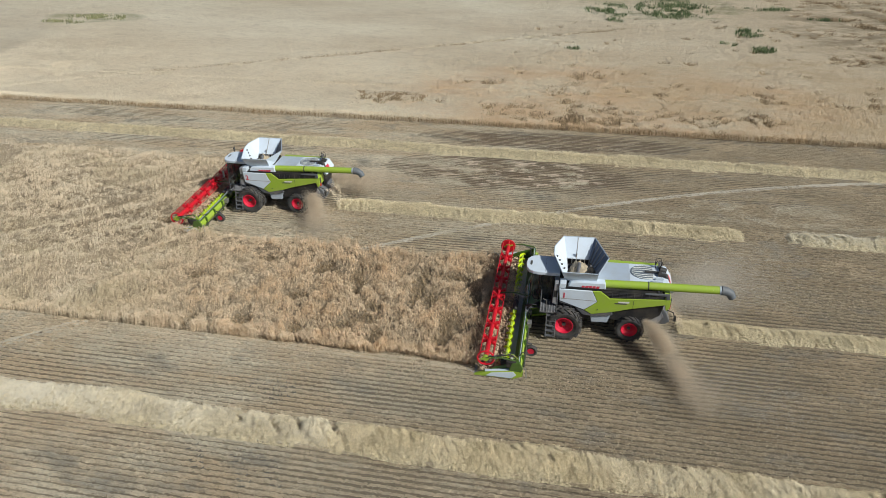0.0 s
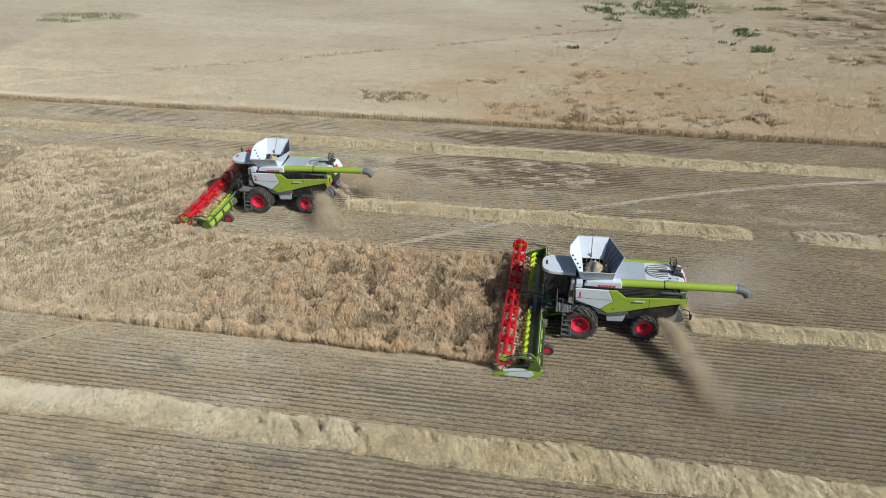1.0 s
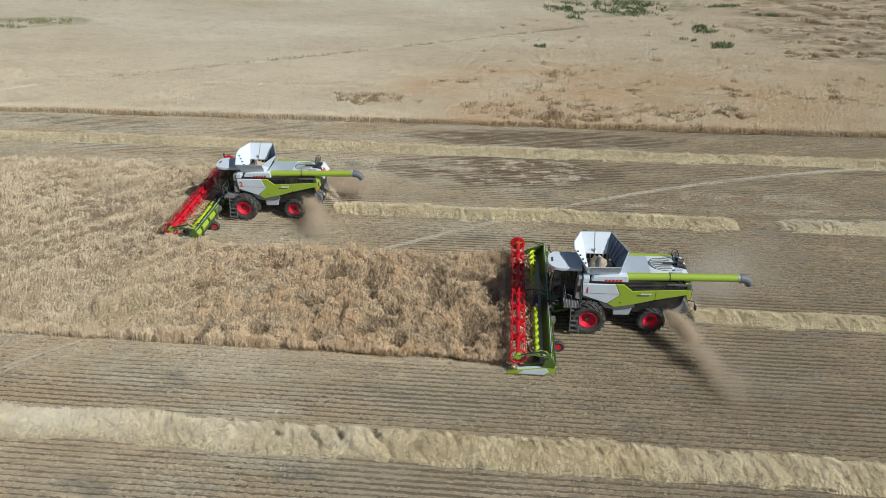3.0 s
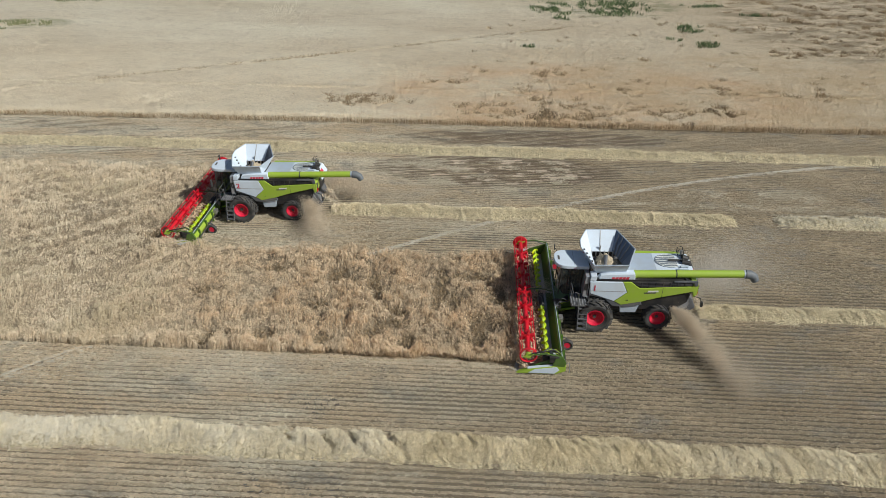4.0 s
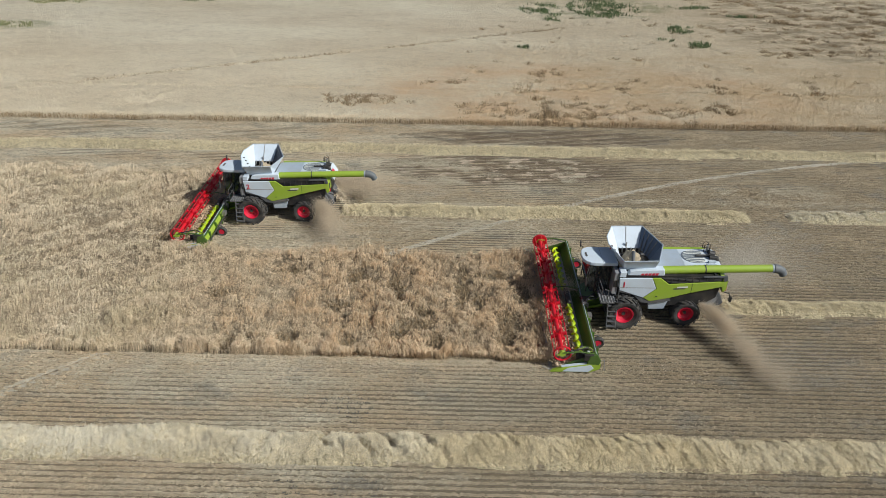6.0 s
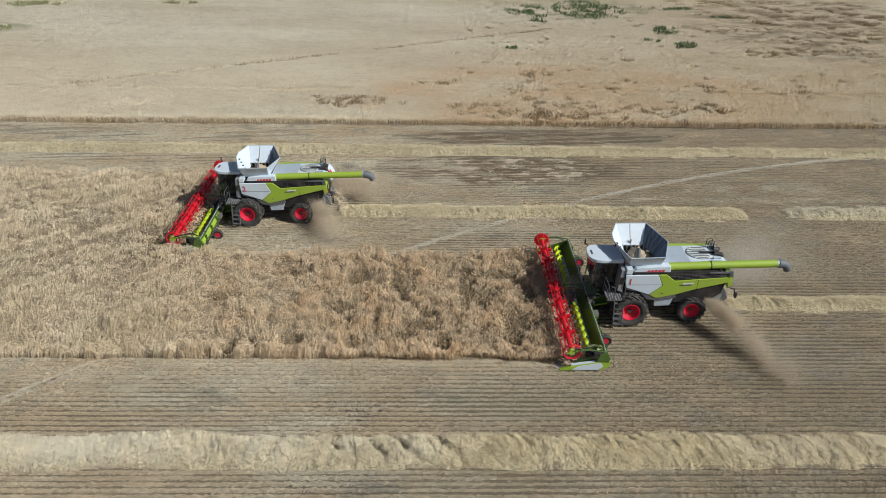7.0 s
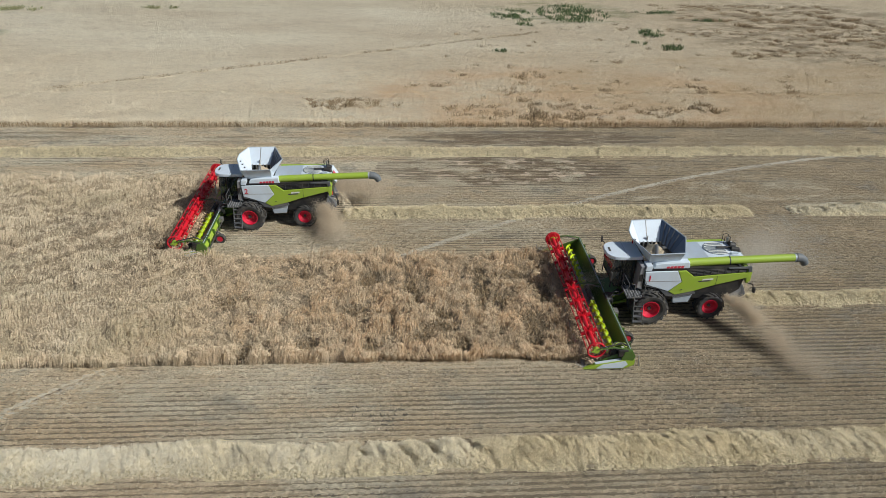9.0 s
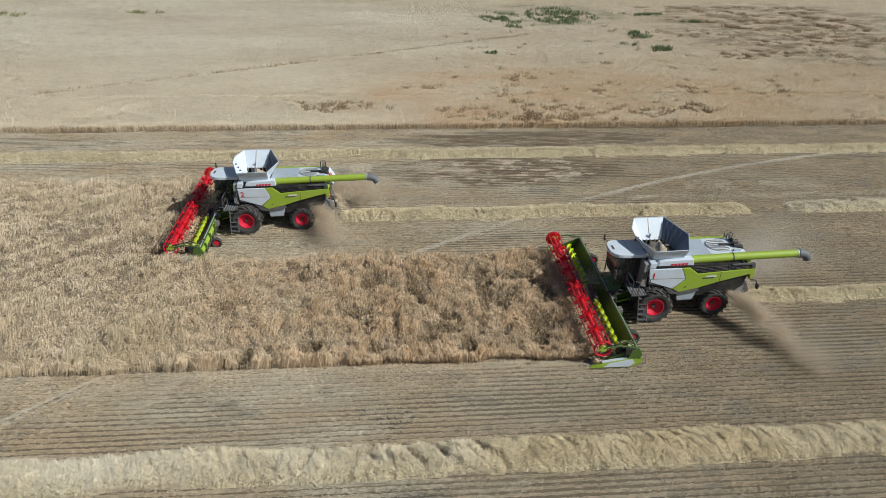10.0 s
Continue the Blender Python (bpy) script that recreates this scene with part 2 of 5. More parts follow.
M_FARUNDER = canopy_material("far_crop_surface", (0.58, 0.435, 0.265), (0.92, 0.835, 0.65), (0.29, 0.215, 0.135), (-15.0, 45.0), FAR_PLACES, 0.7)
# brown of the stems, plus the crop edge's shaded face put into colour
M_STEMS = straw_material("shaded_brown_stems", (0.24, 0.165, 0.09), (0.56, 0.41, 0.245))
# brown lodged stems, with the shade of their hollows put into the colour
M_LODGED = straw_material("lodged_crop", (0.16, 0.115, 0.066), (0.48, 0.345, 0.20))
M_OLIVE = straw_material("olive_weeds", (0.14, 0.15, 0.065), (0.36, 0.355, 0.18))
M_WEED = straw_material("green_weeds", (0.045, 0.085, 0.03), (0.17, 0.215, 0.09))


def dust_material(name, color):
    """Airborne dust: each flake passes as much light as it throws back."""
    n = Nodes(name)
    g = n.tree.nodes.new("ShaderNodeNewGeometry")
    shade = n.mix(g.outputs["Random Per Island"], tuple(c * 0.9 for c in color), color)
    thin = n.tree.nodes.new("ShaderNodeBsdfTranslucent")
    both = n.tree.nodes.new("ShaderNodeMixShader")
    n.done(shade, 1.0)
    n.link(shade, thin.inputs["Color"])
    both.inputs[0].default_value = 0.5
    n.link(n.shader.outputs[0], both.inputs[1])
    n.link(thin.outputs[0], both.inputs[2])
    n.link(both.outputs[0], n.tree.nodes["Material Output"].inputs["Surface"])
    return n.mat


M_HAZE = dust_material("drifting_haze", (0.74, 0.695, 0.62))
M_DUST = dust_material("airborne_dust", (0.76, 0.66, 0.525))

# ---- mesh tools ----
rng = np.random.default_rng(7)


def quads_mesh(name, verts, quads, mat, smooth=False):
    """One mesh from arrays of vertices and quads."""
    me = bpy.data.meshes.new(name)
    me.vertices.add(len(verts))
    me.vertices.foreach_set("co", np.asarray(verts, np.float32).ravel())
    me.loops.add(quads.size)
    me.loops.foreach_set("vertex_index", quads.astype(np.int32).ravel())
    me.polygons.add(len(quads))
    size = quads.shape[1]
    me.polygons.foreach_set("loop_start", np.arange(0, quads.size, size, dtype=np.int32))
    me.polygons.foreach_set("use_smooth", np.full(len(quads), smooth))
    me.materials.append(mat)
    me.update(calc_edges=True)
    me.validate()
    return new(name, me)


def lattice(x, y, seed):
    """Smooth value noise in 0..1 over arrays."""
    xi, yi = np.floor(x).astype(np.int64), np.floor(y).astype(np.int64)
    fx, fy = x - xi, y - yi
    fx, fy = fx * fx * (3 - 2 * fx), fy * fy * (3 - 2 * fy)

    def value(a, b):
        h = (a * 374761393 + b * 668265263 + seed * 974634541) & 0xFFFFFFFF
        h = ((h ^ (h >> 13)) * 1274126177) & 0xFFFFFFFF
        return ((h ^ (h >> 16)) & 0xFFFF) / 65535.0

    top = value(xi, yi) * (1 - fx) + value(xi + 1, yi) * fx
    low = value(xi, yi + 1) * (1 - fx) + value(xi + 1, yi + 1) * fx
    return top * (1 - fy) + low * fy


def fractal(x, y, size, seed, octaves=3):
    total, weight = 0.0, 0.0
    for k in range(octaves):
        total = total + lattice(x / size * 2**k, y / size * 2**k, seed + k) * 0.55**k
        weight += 0.55**k
    return total / weight


def strips(name, base, height, lean, way, width, droop, mat):
    """Upright plants: a stem that leans its way and an ear that nods over, each a narrow bent strip."""
    n = len(base)
    side = rng.uniform(0, 2 * math.pi, n)
    across = np.stack([np.cos(side), np.sin(side), np.zeros(n)], 1)
    go = np.stack([np.cos(way), np.sin(way), np.zeros(n)], 1)
    up = np.array([0, 0, 1.0])
    p0 = base
    p2 = base + go * (lean * height)[:, None] + up * height[:, None]
    p3 = p2 + go * (droop * 0.8)[:, None] - up * (droop * 0.35)[:, None]
    verts = []
    for p, w in ((p0, 0.25), (p2, 1.0), (p3, 0.5)):
        verts += [p - across * (width * w / 2)[:, None], p + across * (width * w / 2)[:, None]]
    verts = np.stack(verts, 1).reshape(-1, 3)
    k = np.arange(n)[:, None, None] * 6
    quads = (k + np.array([[0, 1, 3, 2], [2, 3, 5, 4]])[None]).reshape(-1, 4)
    return quads_mesh(name, verts, quads, mat)


def pieces(base, length, width, way, rise):
    """Vertices and quads of loose straws: flat strips that lie their way, one end raised."""
    go = np.stack([np.cos(way), np.sin(way), rise], 1)
    across = np.stack([-np.sin(way), np.cos(way), rng.uniform(-0.6, 0.6, len(way))], 1)
    a, w = go * (length / 2)[:, None], across * (width / 2)[:, None]
    verts = np.stack([base - a - w, base - a + w, base + a + w, base + a - w], 1).reshape(-1, 3)
    quads = np.arange(len(verts)).reshape(-1, 4)
    return verts, quads


def sheet(xs, ys, height):
    """Vertices and quads of a height field over a grid."""
    gx, gy = np.meshgrid(xs, ys)
    gz = height(gx, gy)
    verts = np.stack([gx, gy, gz], -1).reshape(-1, 3)
    i = np.arange(len(ys) - 1)[:, None] * len(xs) + np.arange(len(xs) - 1)[None]
    quads = np.stack([i, i + 1, i + 1 + len(xs), i + len(xs)], -1).reshape(-1, 4)
    return verts, quads


class Shape:
    """Collects simple solids into one mesh."""
    def __init__(self):
        self.bm = bmesh.new()

    def add(self, verts, faces):
        vs = [self.bm.verts.new(v) for v in verts]
        for f in faces:
            try:
                self.bm.faces.new([vs[k] for k in f])
            except ValueError:
                pass
        return self

    def box(self, x0, x1, y0, y1, z0, z1):
        v = [(x, y, z) for x in (x0, x1) for y in (y0, y1) for z in (z0, z1)]
        return self.add(v, [(0, 1, 3, 2), (4, 6, 7, 5), (0, 4, 5, 1), (2, 3, 7, 6), (0, 2, 6, 4), (1, 5, 7, 3)])

    def prism(self, profile, y0, y1):
        """A profile of (x, z) drawn out from y0 to y1."""
        n = len(profile)
        v = [(x, y0, z) for x, z in profile] + [(x, y1, z) for x, z in profile]
        return self.add(v, [tuple(range(n)), tuple(range(2 * n - 1, n - 1, -1))] + [(k, k + n, (k + 1) % n + n, (k + 1) % n) for k in range(n)])

    def slab(self, profile, z0, z1):
        """An outline of (x, y) drawn up from z0 to z1."""
        n = len(profile)
        v = [(x, y, z0) for x, y in profile] + [(x, y, z1) for x, y in profile]
        return self.add(v, [tuple(range(n)), tuple(range(2 * n - 1, n - 1, -1))] + [(k, k + n, (k + 1) % n + n, (k + 1) % n) for k in range(n)])

    def plate(self, points, thick):
        """A flat or slightly bent sheet of metal with thickness."""
        ps = [Vector(p) for p in points]
        n = (ps[1] - ps[0]).cross(ps[2] - ps[1]).normalized() * thick
        k = len(ps)
        v = [p - n / 2 for p in ps] + [p + n / 2 for p in ps]
        return self.add(v, [tuple(range(k)), tuple(range(2 * k - 1, k - 1, -1))] + [(i, i + k, (i + 1) % k + k, (i + 1) % k) for i in range(k)])

    def tube(self, points, r, segs=8, r_end=None):
        """A round bar along points, closed at both ends."""
        ps = [Vector(p) for p in points]
        rings = []
        for k, p in enumerate(ps):
            d = (ps[min(k + 1, len(ps) - 1)] - ps[max(k - 1, 0)]).normalized()
            ref = Vector((0, 0, 1)) if abs(d.z) < 0.9 else Vector((1, 0, 0))
            a = d.cross(ref).normalized()
            b = d.cross(a)
            q = r + ((r if r_end is None else r_end) - r) * k / max(1, len(ps) - 1)
            rings.append([p + (a * math.cos(2 * math.pi * s / segs) + b * math.sin(2 * math.pi * s / segs)) * q for s in range(segs)])
        v = [x for ring in rings for x in ring]
        f = [(k * segs + s, k * segs + (s + 1) % segs, (k + 1) * segs + (s + 1) % segs, (k + 1) * segs + s) for k in range(len(ps) - 1) for s in range(segs)]
        f += [tuple(range(segs)), tuple(range(len(v) - 1, len(v) - segs - 1, -1))]
        return self.add(v, f)

    def lathe(self, centre, profile, segs=32):
        """A profile of (y, radius) turned round an axle along y; the profile is a closed loop."""
        cx, cy, cz = centre
        n = len(profile)
        v = [(cx + r * math.cos(2 * math.pi * s / segs), cy + y, cz + r * math.sin(2 * math.pi * s / segs)) for s in range(segs) for y, r in profile]
        f = [(s * n + k, s * n + (k + 1) % n, (s + 1) % segs * n + (k + 1) % n, (s + 1) % segs * n + k) for s in range(segs) for k in range(n)]
        return self.add(v, f)

    def ring(self, centre, radius, r, segs=28, sides=6):
        """A torus round an axle along y."""
        return self.lathe(centre, [(r * math.cos(2 * math.pi * k / sides), radius + r * math.sin(2 * math.pi * k / sides)) for k in range(sides)], segs)

    def rounded(self, offset, segments=2, angle=30):
        self.bm.normal_update()
        edges = [e for e in self.bm.edges if len(e.link_faces) == 2 and e.calc_face_angle(0) > radians(angle)]
        bmesh.ops.bevel(self.bm, geom=edges, offset=offset, segments=segments, affect="EDGES", profile=0.6, clamp_overlap=True)
        return self


def part(name, shape, mat, parent, label="", smooth=False, at=None):
    """Links a shape as one mesh object under a thing or a part."""
    bmesh.ops.recalc_face_normals(shape.bm, faces=shape.bm.faces)
    me = bpy.data.meshes.new(name)
    shape.bm.to_mesh(me)
    shape.bm.free()
    me.materials.append(mat)
    if smooth:
        me.shade_smooth()
        me.set_sharp_from_angle(angle=radians(38))
    ob = new(name, me)
    ob.parent = parent
    if at is not None:
        ob.location = at
    return tagged(ob, label=label)


# ---- the field ----
NEAR_EDGE, STRIP_EDGE, FAR_SIDE, FAR_EDGE = -4.9, 5.9, 18.3, 30.5   # edges of crop across the rows
FRONT_CUT, BACK_CUT = -4.35, -28.9      # how far the two machines have cut

ground = new("ground", bpy.data.meshes.new("ground"))
ground.data.from_pydata([(-3000, -3000, 0), (3000, -3000, 0), (3000, 3000, 0), (-3000, 3000, 0)], [], [(0, 1, 2, 3)])
ground.data.materials.append(M_SOIL)
tagged(ground, "brown harvested soil with short stubble rows", "field", kind="structure")


def edge_wobble(x, seed):
    return (fractal(x, x * 0 + seed, 1.6, seed, 3) - 0.5) * 0.7


def standing(x, y):
    """True where the near crop still stands."""
    strip = (x < FRONT_CUT - 0.1 + (fractal(x * 0 + 3, y, 0.8, 5) - 0.5) * 0.5) & (y > NEAR_EDGE + edge_wobble(x, 11)) & (y < STRIP_EDGE + edge_wobble(x, 12))
    rest = (x < BACK_CUT + (fractal(x * 0 + 3, y, 0.8, 6) - 0.5) * 0.5) & (y > NEAR_EDGE + edge_wobble(x, 11)) & (y < FAR_SIDE + edge_wobble(x, 13))
    return strip | rest


# hollows where the crop is flattened: x, y, length, width
HOLLOWS = [(-9.3, 1.8, 0.35, 1.7), (-6.7, -1.8, 0.6, 0.8), (-6.8, -3.3, 0.45, 0.6), (-12.0, -2.2, 0.7, 0.35), (-20.3, 3.1, 0.7, 0.3),
           (-7.3, 3.0, 0.9, 0.35), (-5.5, 0.6, 0.2, 0.4), (-15.5, 2.2, 0.9, 0.25), (-17.0, -0.6, 0.6, 0.3), (-13.3, 1.0, 0.3, 0.8),
           (-24.0, 0.5, 0.8, 0.3), (-30.0, 7.0, 1.2, 0.4), (-10.8, -3.9, 0.3, 0.6), (-19.2, -3.6, 0.5, 0.4), (-22.5, -4.2, 0.3, 0.5),
           (-13.6, 2.2, 0.3, 0.5), (-16.1, 2.8, 0.4, 0.35), (-12.9, -3.1, 0.5, 0.4), (-11.7, -1.1, 0.45, 0.35), (-8.4, 0.2, 0.35, 0.5), (-15.7, -3.9, 0.4, 0.35)]


HOLLOWS = [(x, y, a * 1.05 + 0.1, b * 1.05 + 0.1) for x, y, a, b in HOLLOWS]


def hollow(x, y, spots):
    shape = np.shape(x)
    x, y = np.ravel(x), np.ravel(y)
    order = np.argsort(x)
    xs, ys = x[order], y[order]
    deep, rough = np.zeros(len(x)), (fractal(xs, ys, 0.5, 40, 2) - 0.5) * 0.9
    for cx, cy, a, b in spots:
        i, j = np.searchsorted(xs, (cx - 2 * a, cx + 2 * a))
        d = np.sqrt(((xs[i:j] - cx) / a) ** 2 + ((ys[i:j] - cy) / b) ** 2) + rough[i:j]
        deep[i:j] = np.maximum(deep[i:j], np.clip(1.5 - d, 0, 1))
    out = np.empty(len(x))
    out[order] = deep
    return out.reshape(shape)


def lodging(x, y):
    """How far the crop is laid over, from 0 to 1, and the way it leans."""
    amount = np.clip((fractal(x, y, 3.5, 21, 4) - 0.42) * 3.2, 0, 1)
    way = 2 * math.pi * fractal(x, y, 5.0, 31, 2) * 1.3 + 2.2
    return amount, way


def lanes(x, y):
    """Slanting lanes where the standing crop has sunk."""
    return np.clip((fractal((0.9 * x - y) / 1.35, (x + 0.9 * y) / 8.0, 1.3, 58, 2) - 0.5) * 9, 0, 1) * np.clip((-x - 15) / 6, 0, 1)


def near_crop():
    spots = []
    for x0, x1, y0, y1, dense in ((-29.5, -4.0, -5.4, 6.4, 340), (-50, -28.4, -5.4, 18.8, 210), (-80, -50, -5.4, 18.8, 40)):
        n = int((x1 - x0) * (y1 - y0) * dense)
        spots.append(np.stack([rng.uniform(x0, x1, n), rng.uniform(y0, y1, n)], 1))
    n = 42000    # the thick fringe along the cut edge
    spots.append(np.stack([rng.uniform(-60, -4.2, n), NEAR_EDGE + rng.uniform(-0.5, 0.9, n)], 1))
    p = np.concatenate(spots)
    p = p[standing(p[:, 0], p[:, 1])]
    x, y = p.T
    clump = fractal(x, y, 0.42, 52, 2)
    keep = (rng.random(len(p)) > hollow(x, y, HOLLOWS) * 1.3) & (rng.random(len(p)) < np.clip(clump * 2.6 - 0.42, 0.15, 1))
    x, y, clump = x[keep], y[keep], clump[keep]
    n = len(x)
    laid, way = lodging(x, y)
    deep = hollow(x, y, HOLLOWS)
    height = 0.70 + 0.40 * (fractal(x, y, 1.3, 51, 2) - 0.5) + 0.66 * (clump - 0.5) + rng.normal(0, 0.05, n)
    lane = lanes(x, y)
    height = np.clip(height * (1 - 0.28 * laid) * (1 - 0.8 * deep) * (1 - 0.45 * lane), 0.15, 1.1)
    lean = 0.05 + 0.24 * laid + np.where(x < -17, 0.15, 0.0) + 0.32 * fractal(x, y, 0.7, 55, 2) * rng.random(n)
    lean = lean * (1 - 0.6 * np.minimum(1, hollow(x, y, [(c[0], c[1], c[2] * 1.8, c[3] * 1.8) for c in HOLLOWS])))
    way = np.where(x < -17, 0.75, way) + (fractal(x, y, 0.6, 56, 2) - 0.5) * 5.0 * np.where(x < -17, 0.45, 1.0) + rng.normal(0, 0.6, n)
    coarse = np.where(x < -52, 1.6, 1.0)
    ob = strips("ripe_crop_stand", np.stack([x, y, np.zeros(n)], 1), height, lean, way, rng.uniform(0.011, 0.022, n) * coarse, rng.uniform(0.09, 0.22, n), M_CROP)
    tagged(ob, "ripe golden brown cereal crop, partly lodged, still uncut", "crop", kind="stuff")

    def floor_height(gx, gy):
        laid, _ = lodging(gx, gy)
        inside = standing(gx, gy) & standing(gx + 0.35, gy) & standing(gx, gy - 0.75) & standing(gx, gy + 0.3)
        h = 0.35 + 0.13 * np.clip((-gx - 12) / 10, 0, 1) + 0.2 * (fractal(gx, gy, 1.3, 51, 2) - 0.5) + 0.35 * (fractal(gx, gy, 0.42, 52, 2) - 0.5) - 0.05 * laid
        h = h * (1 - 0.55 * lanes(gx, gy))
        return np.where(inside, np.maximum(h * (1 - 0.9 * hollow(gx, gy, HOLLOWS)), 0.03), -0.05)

    # sheet below the ears; its dark colour carries the shade among the stems
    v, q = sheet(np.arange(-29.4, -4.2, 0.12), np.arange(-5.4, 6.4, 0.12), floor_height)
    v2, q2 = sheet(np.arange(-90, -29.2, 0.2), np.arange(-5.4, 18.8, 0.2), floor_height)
    ob = quads_mesh("shaded_crop_stems", np.concatenate([v, v2]), np.concatenate([q, q2 + len(v)]), M_UNDER)
    tagged(ob, "dense dry stems beneath the ripe crop, shade between them coloured in", "crop", kind="stuff")


near_crop()

# flattened, darker places in the far crop: x, y, length, width
FAR_HOLLOWS = [(-19.5, 37.2, 3.2, 0.5), (-22.5, 35.2, 2.6, 0.4), (-18.0, 35.6, 2.0, 0.35), (-4.5, 31.9, 2.4, 0.6), (-1.0, 32.3, 2.6, 0.5), (2.5, 31.8, 1.6, 0.5),
               (9.0, 40.8, 0.7, 0.9), (1.4, 46.5, 1.6, 0.5), (-2.0, 41.5, 0.8, 0.6), (-1.0, 38.5, 0.6, 0.7), (20.2, 42.0, 1.0, 0.8), (30.6, 39.5, 0.8, 0.6),
               (17.5, 35.5, 1.6, 0.4), (-10.5, 43.0, 1.8, 0.35), (13.0, 33.0, 1.4, 0.5), (40.3, 57.8, 6.0, 0.8), (34.0, 57.2, 3.0, 0.6), (46.0, 55.0, 2.2, 1.2),
               (40.0, 64.0, 7.0, 0.7), (33.0, 70.0, 6.0, 0.7), (48.0, 69.0, 5.0, 0.9)]
# weeds: x, y, length, width
WEEDS = [(14.0, 82.5, 4.8, 6.0), (4.0, 80.5, 3.0, 4.0), (5.5, 74.0, 1.6, 1.0), (23.0, 68.8, 1.6, 1.9), (23.0, 60.2, 1.5, 1.2), (-75.0, 65.4, 4.4, 1.5), (-79.0, 62.0, 3.0, 0.9),
         (-74.5, 81.5, 4.0, 1.8), (27.0, 84.0, 4.0, 1.2), (-1.0, 58.0, 0.8, 0.5), (19.0, 62.5, 1.0, 0.5), (35.0, 78.0, 2.0, 0.6), (-52.0, 84.0, 3.0, 0.8)]


def broken(spots):
    """Each flattened place as a scatter of small ones of uneven size."""
    out = []
    for x, y, a, b in spots:
        for k in range(int(5 + 3.6 * a)):
            s = rng.uniform(0.3, 0.85)
            out.append((x + rng.normal(0, 0.8 * a), y + rng.normal(0, 1.2 * b + 0.4), rng.uniform(0.25, 0.65) * s * (1 + y / 110), rng.uniform(0.3, 0.65) * s))
    for k in range(90):
        x, y = rng.uniform(-10, 46), 31.5 + 45 * rng.random() ** 1.6
        out.append((x, y, rng.uniform(0.15, 0.5), rng.uniform(0.2, 0.5)))
    for k in range(45):
        out.append((rng.uniform(-9, 12), rng.uniform(31.2, 36.5), rng.uniform(0.25, 0.7), rng.uniform(0.2, 0.45)))
    for k in range(300):
        x, y = 30 + 32 * rng.random() ** 0.8, rng.uniform(50, 92)
        if y > 88 - 0.9 * (x - 22):
            out.append((x, y, rng.uniform(0.3, 1.2), rng.uniform(0.25, 0.6)))
    return out


FAR_HOLLOWS = broken(FAR_HOLLOWS)


OLD_TRACK = (0.49, 66.2)   # slope and offset of an old wheel mark across the far crop


def tramline(x, y):
    """Old wheel marks that cross the far crop."""
    line = np.minimum(np.abs(y - 40.2) + 0.1, np.abs(y - np.polyval(OLD_TRACK, x)) + 0.012 * np.maximum(x + 8, 0))
    return np.clip(1.3 - line / 0.36, 0, 1) * (fractal(x, y, 1.2, 88, 2) > 0.33)


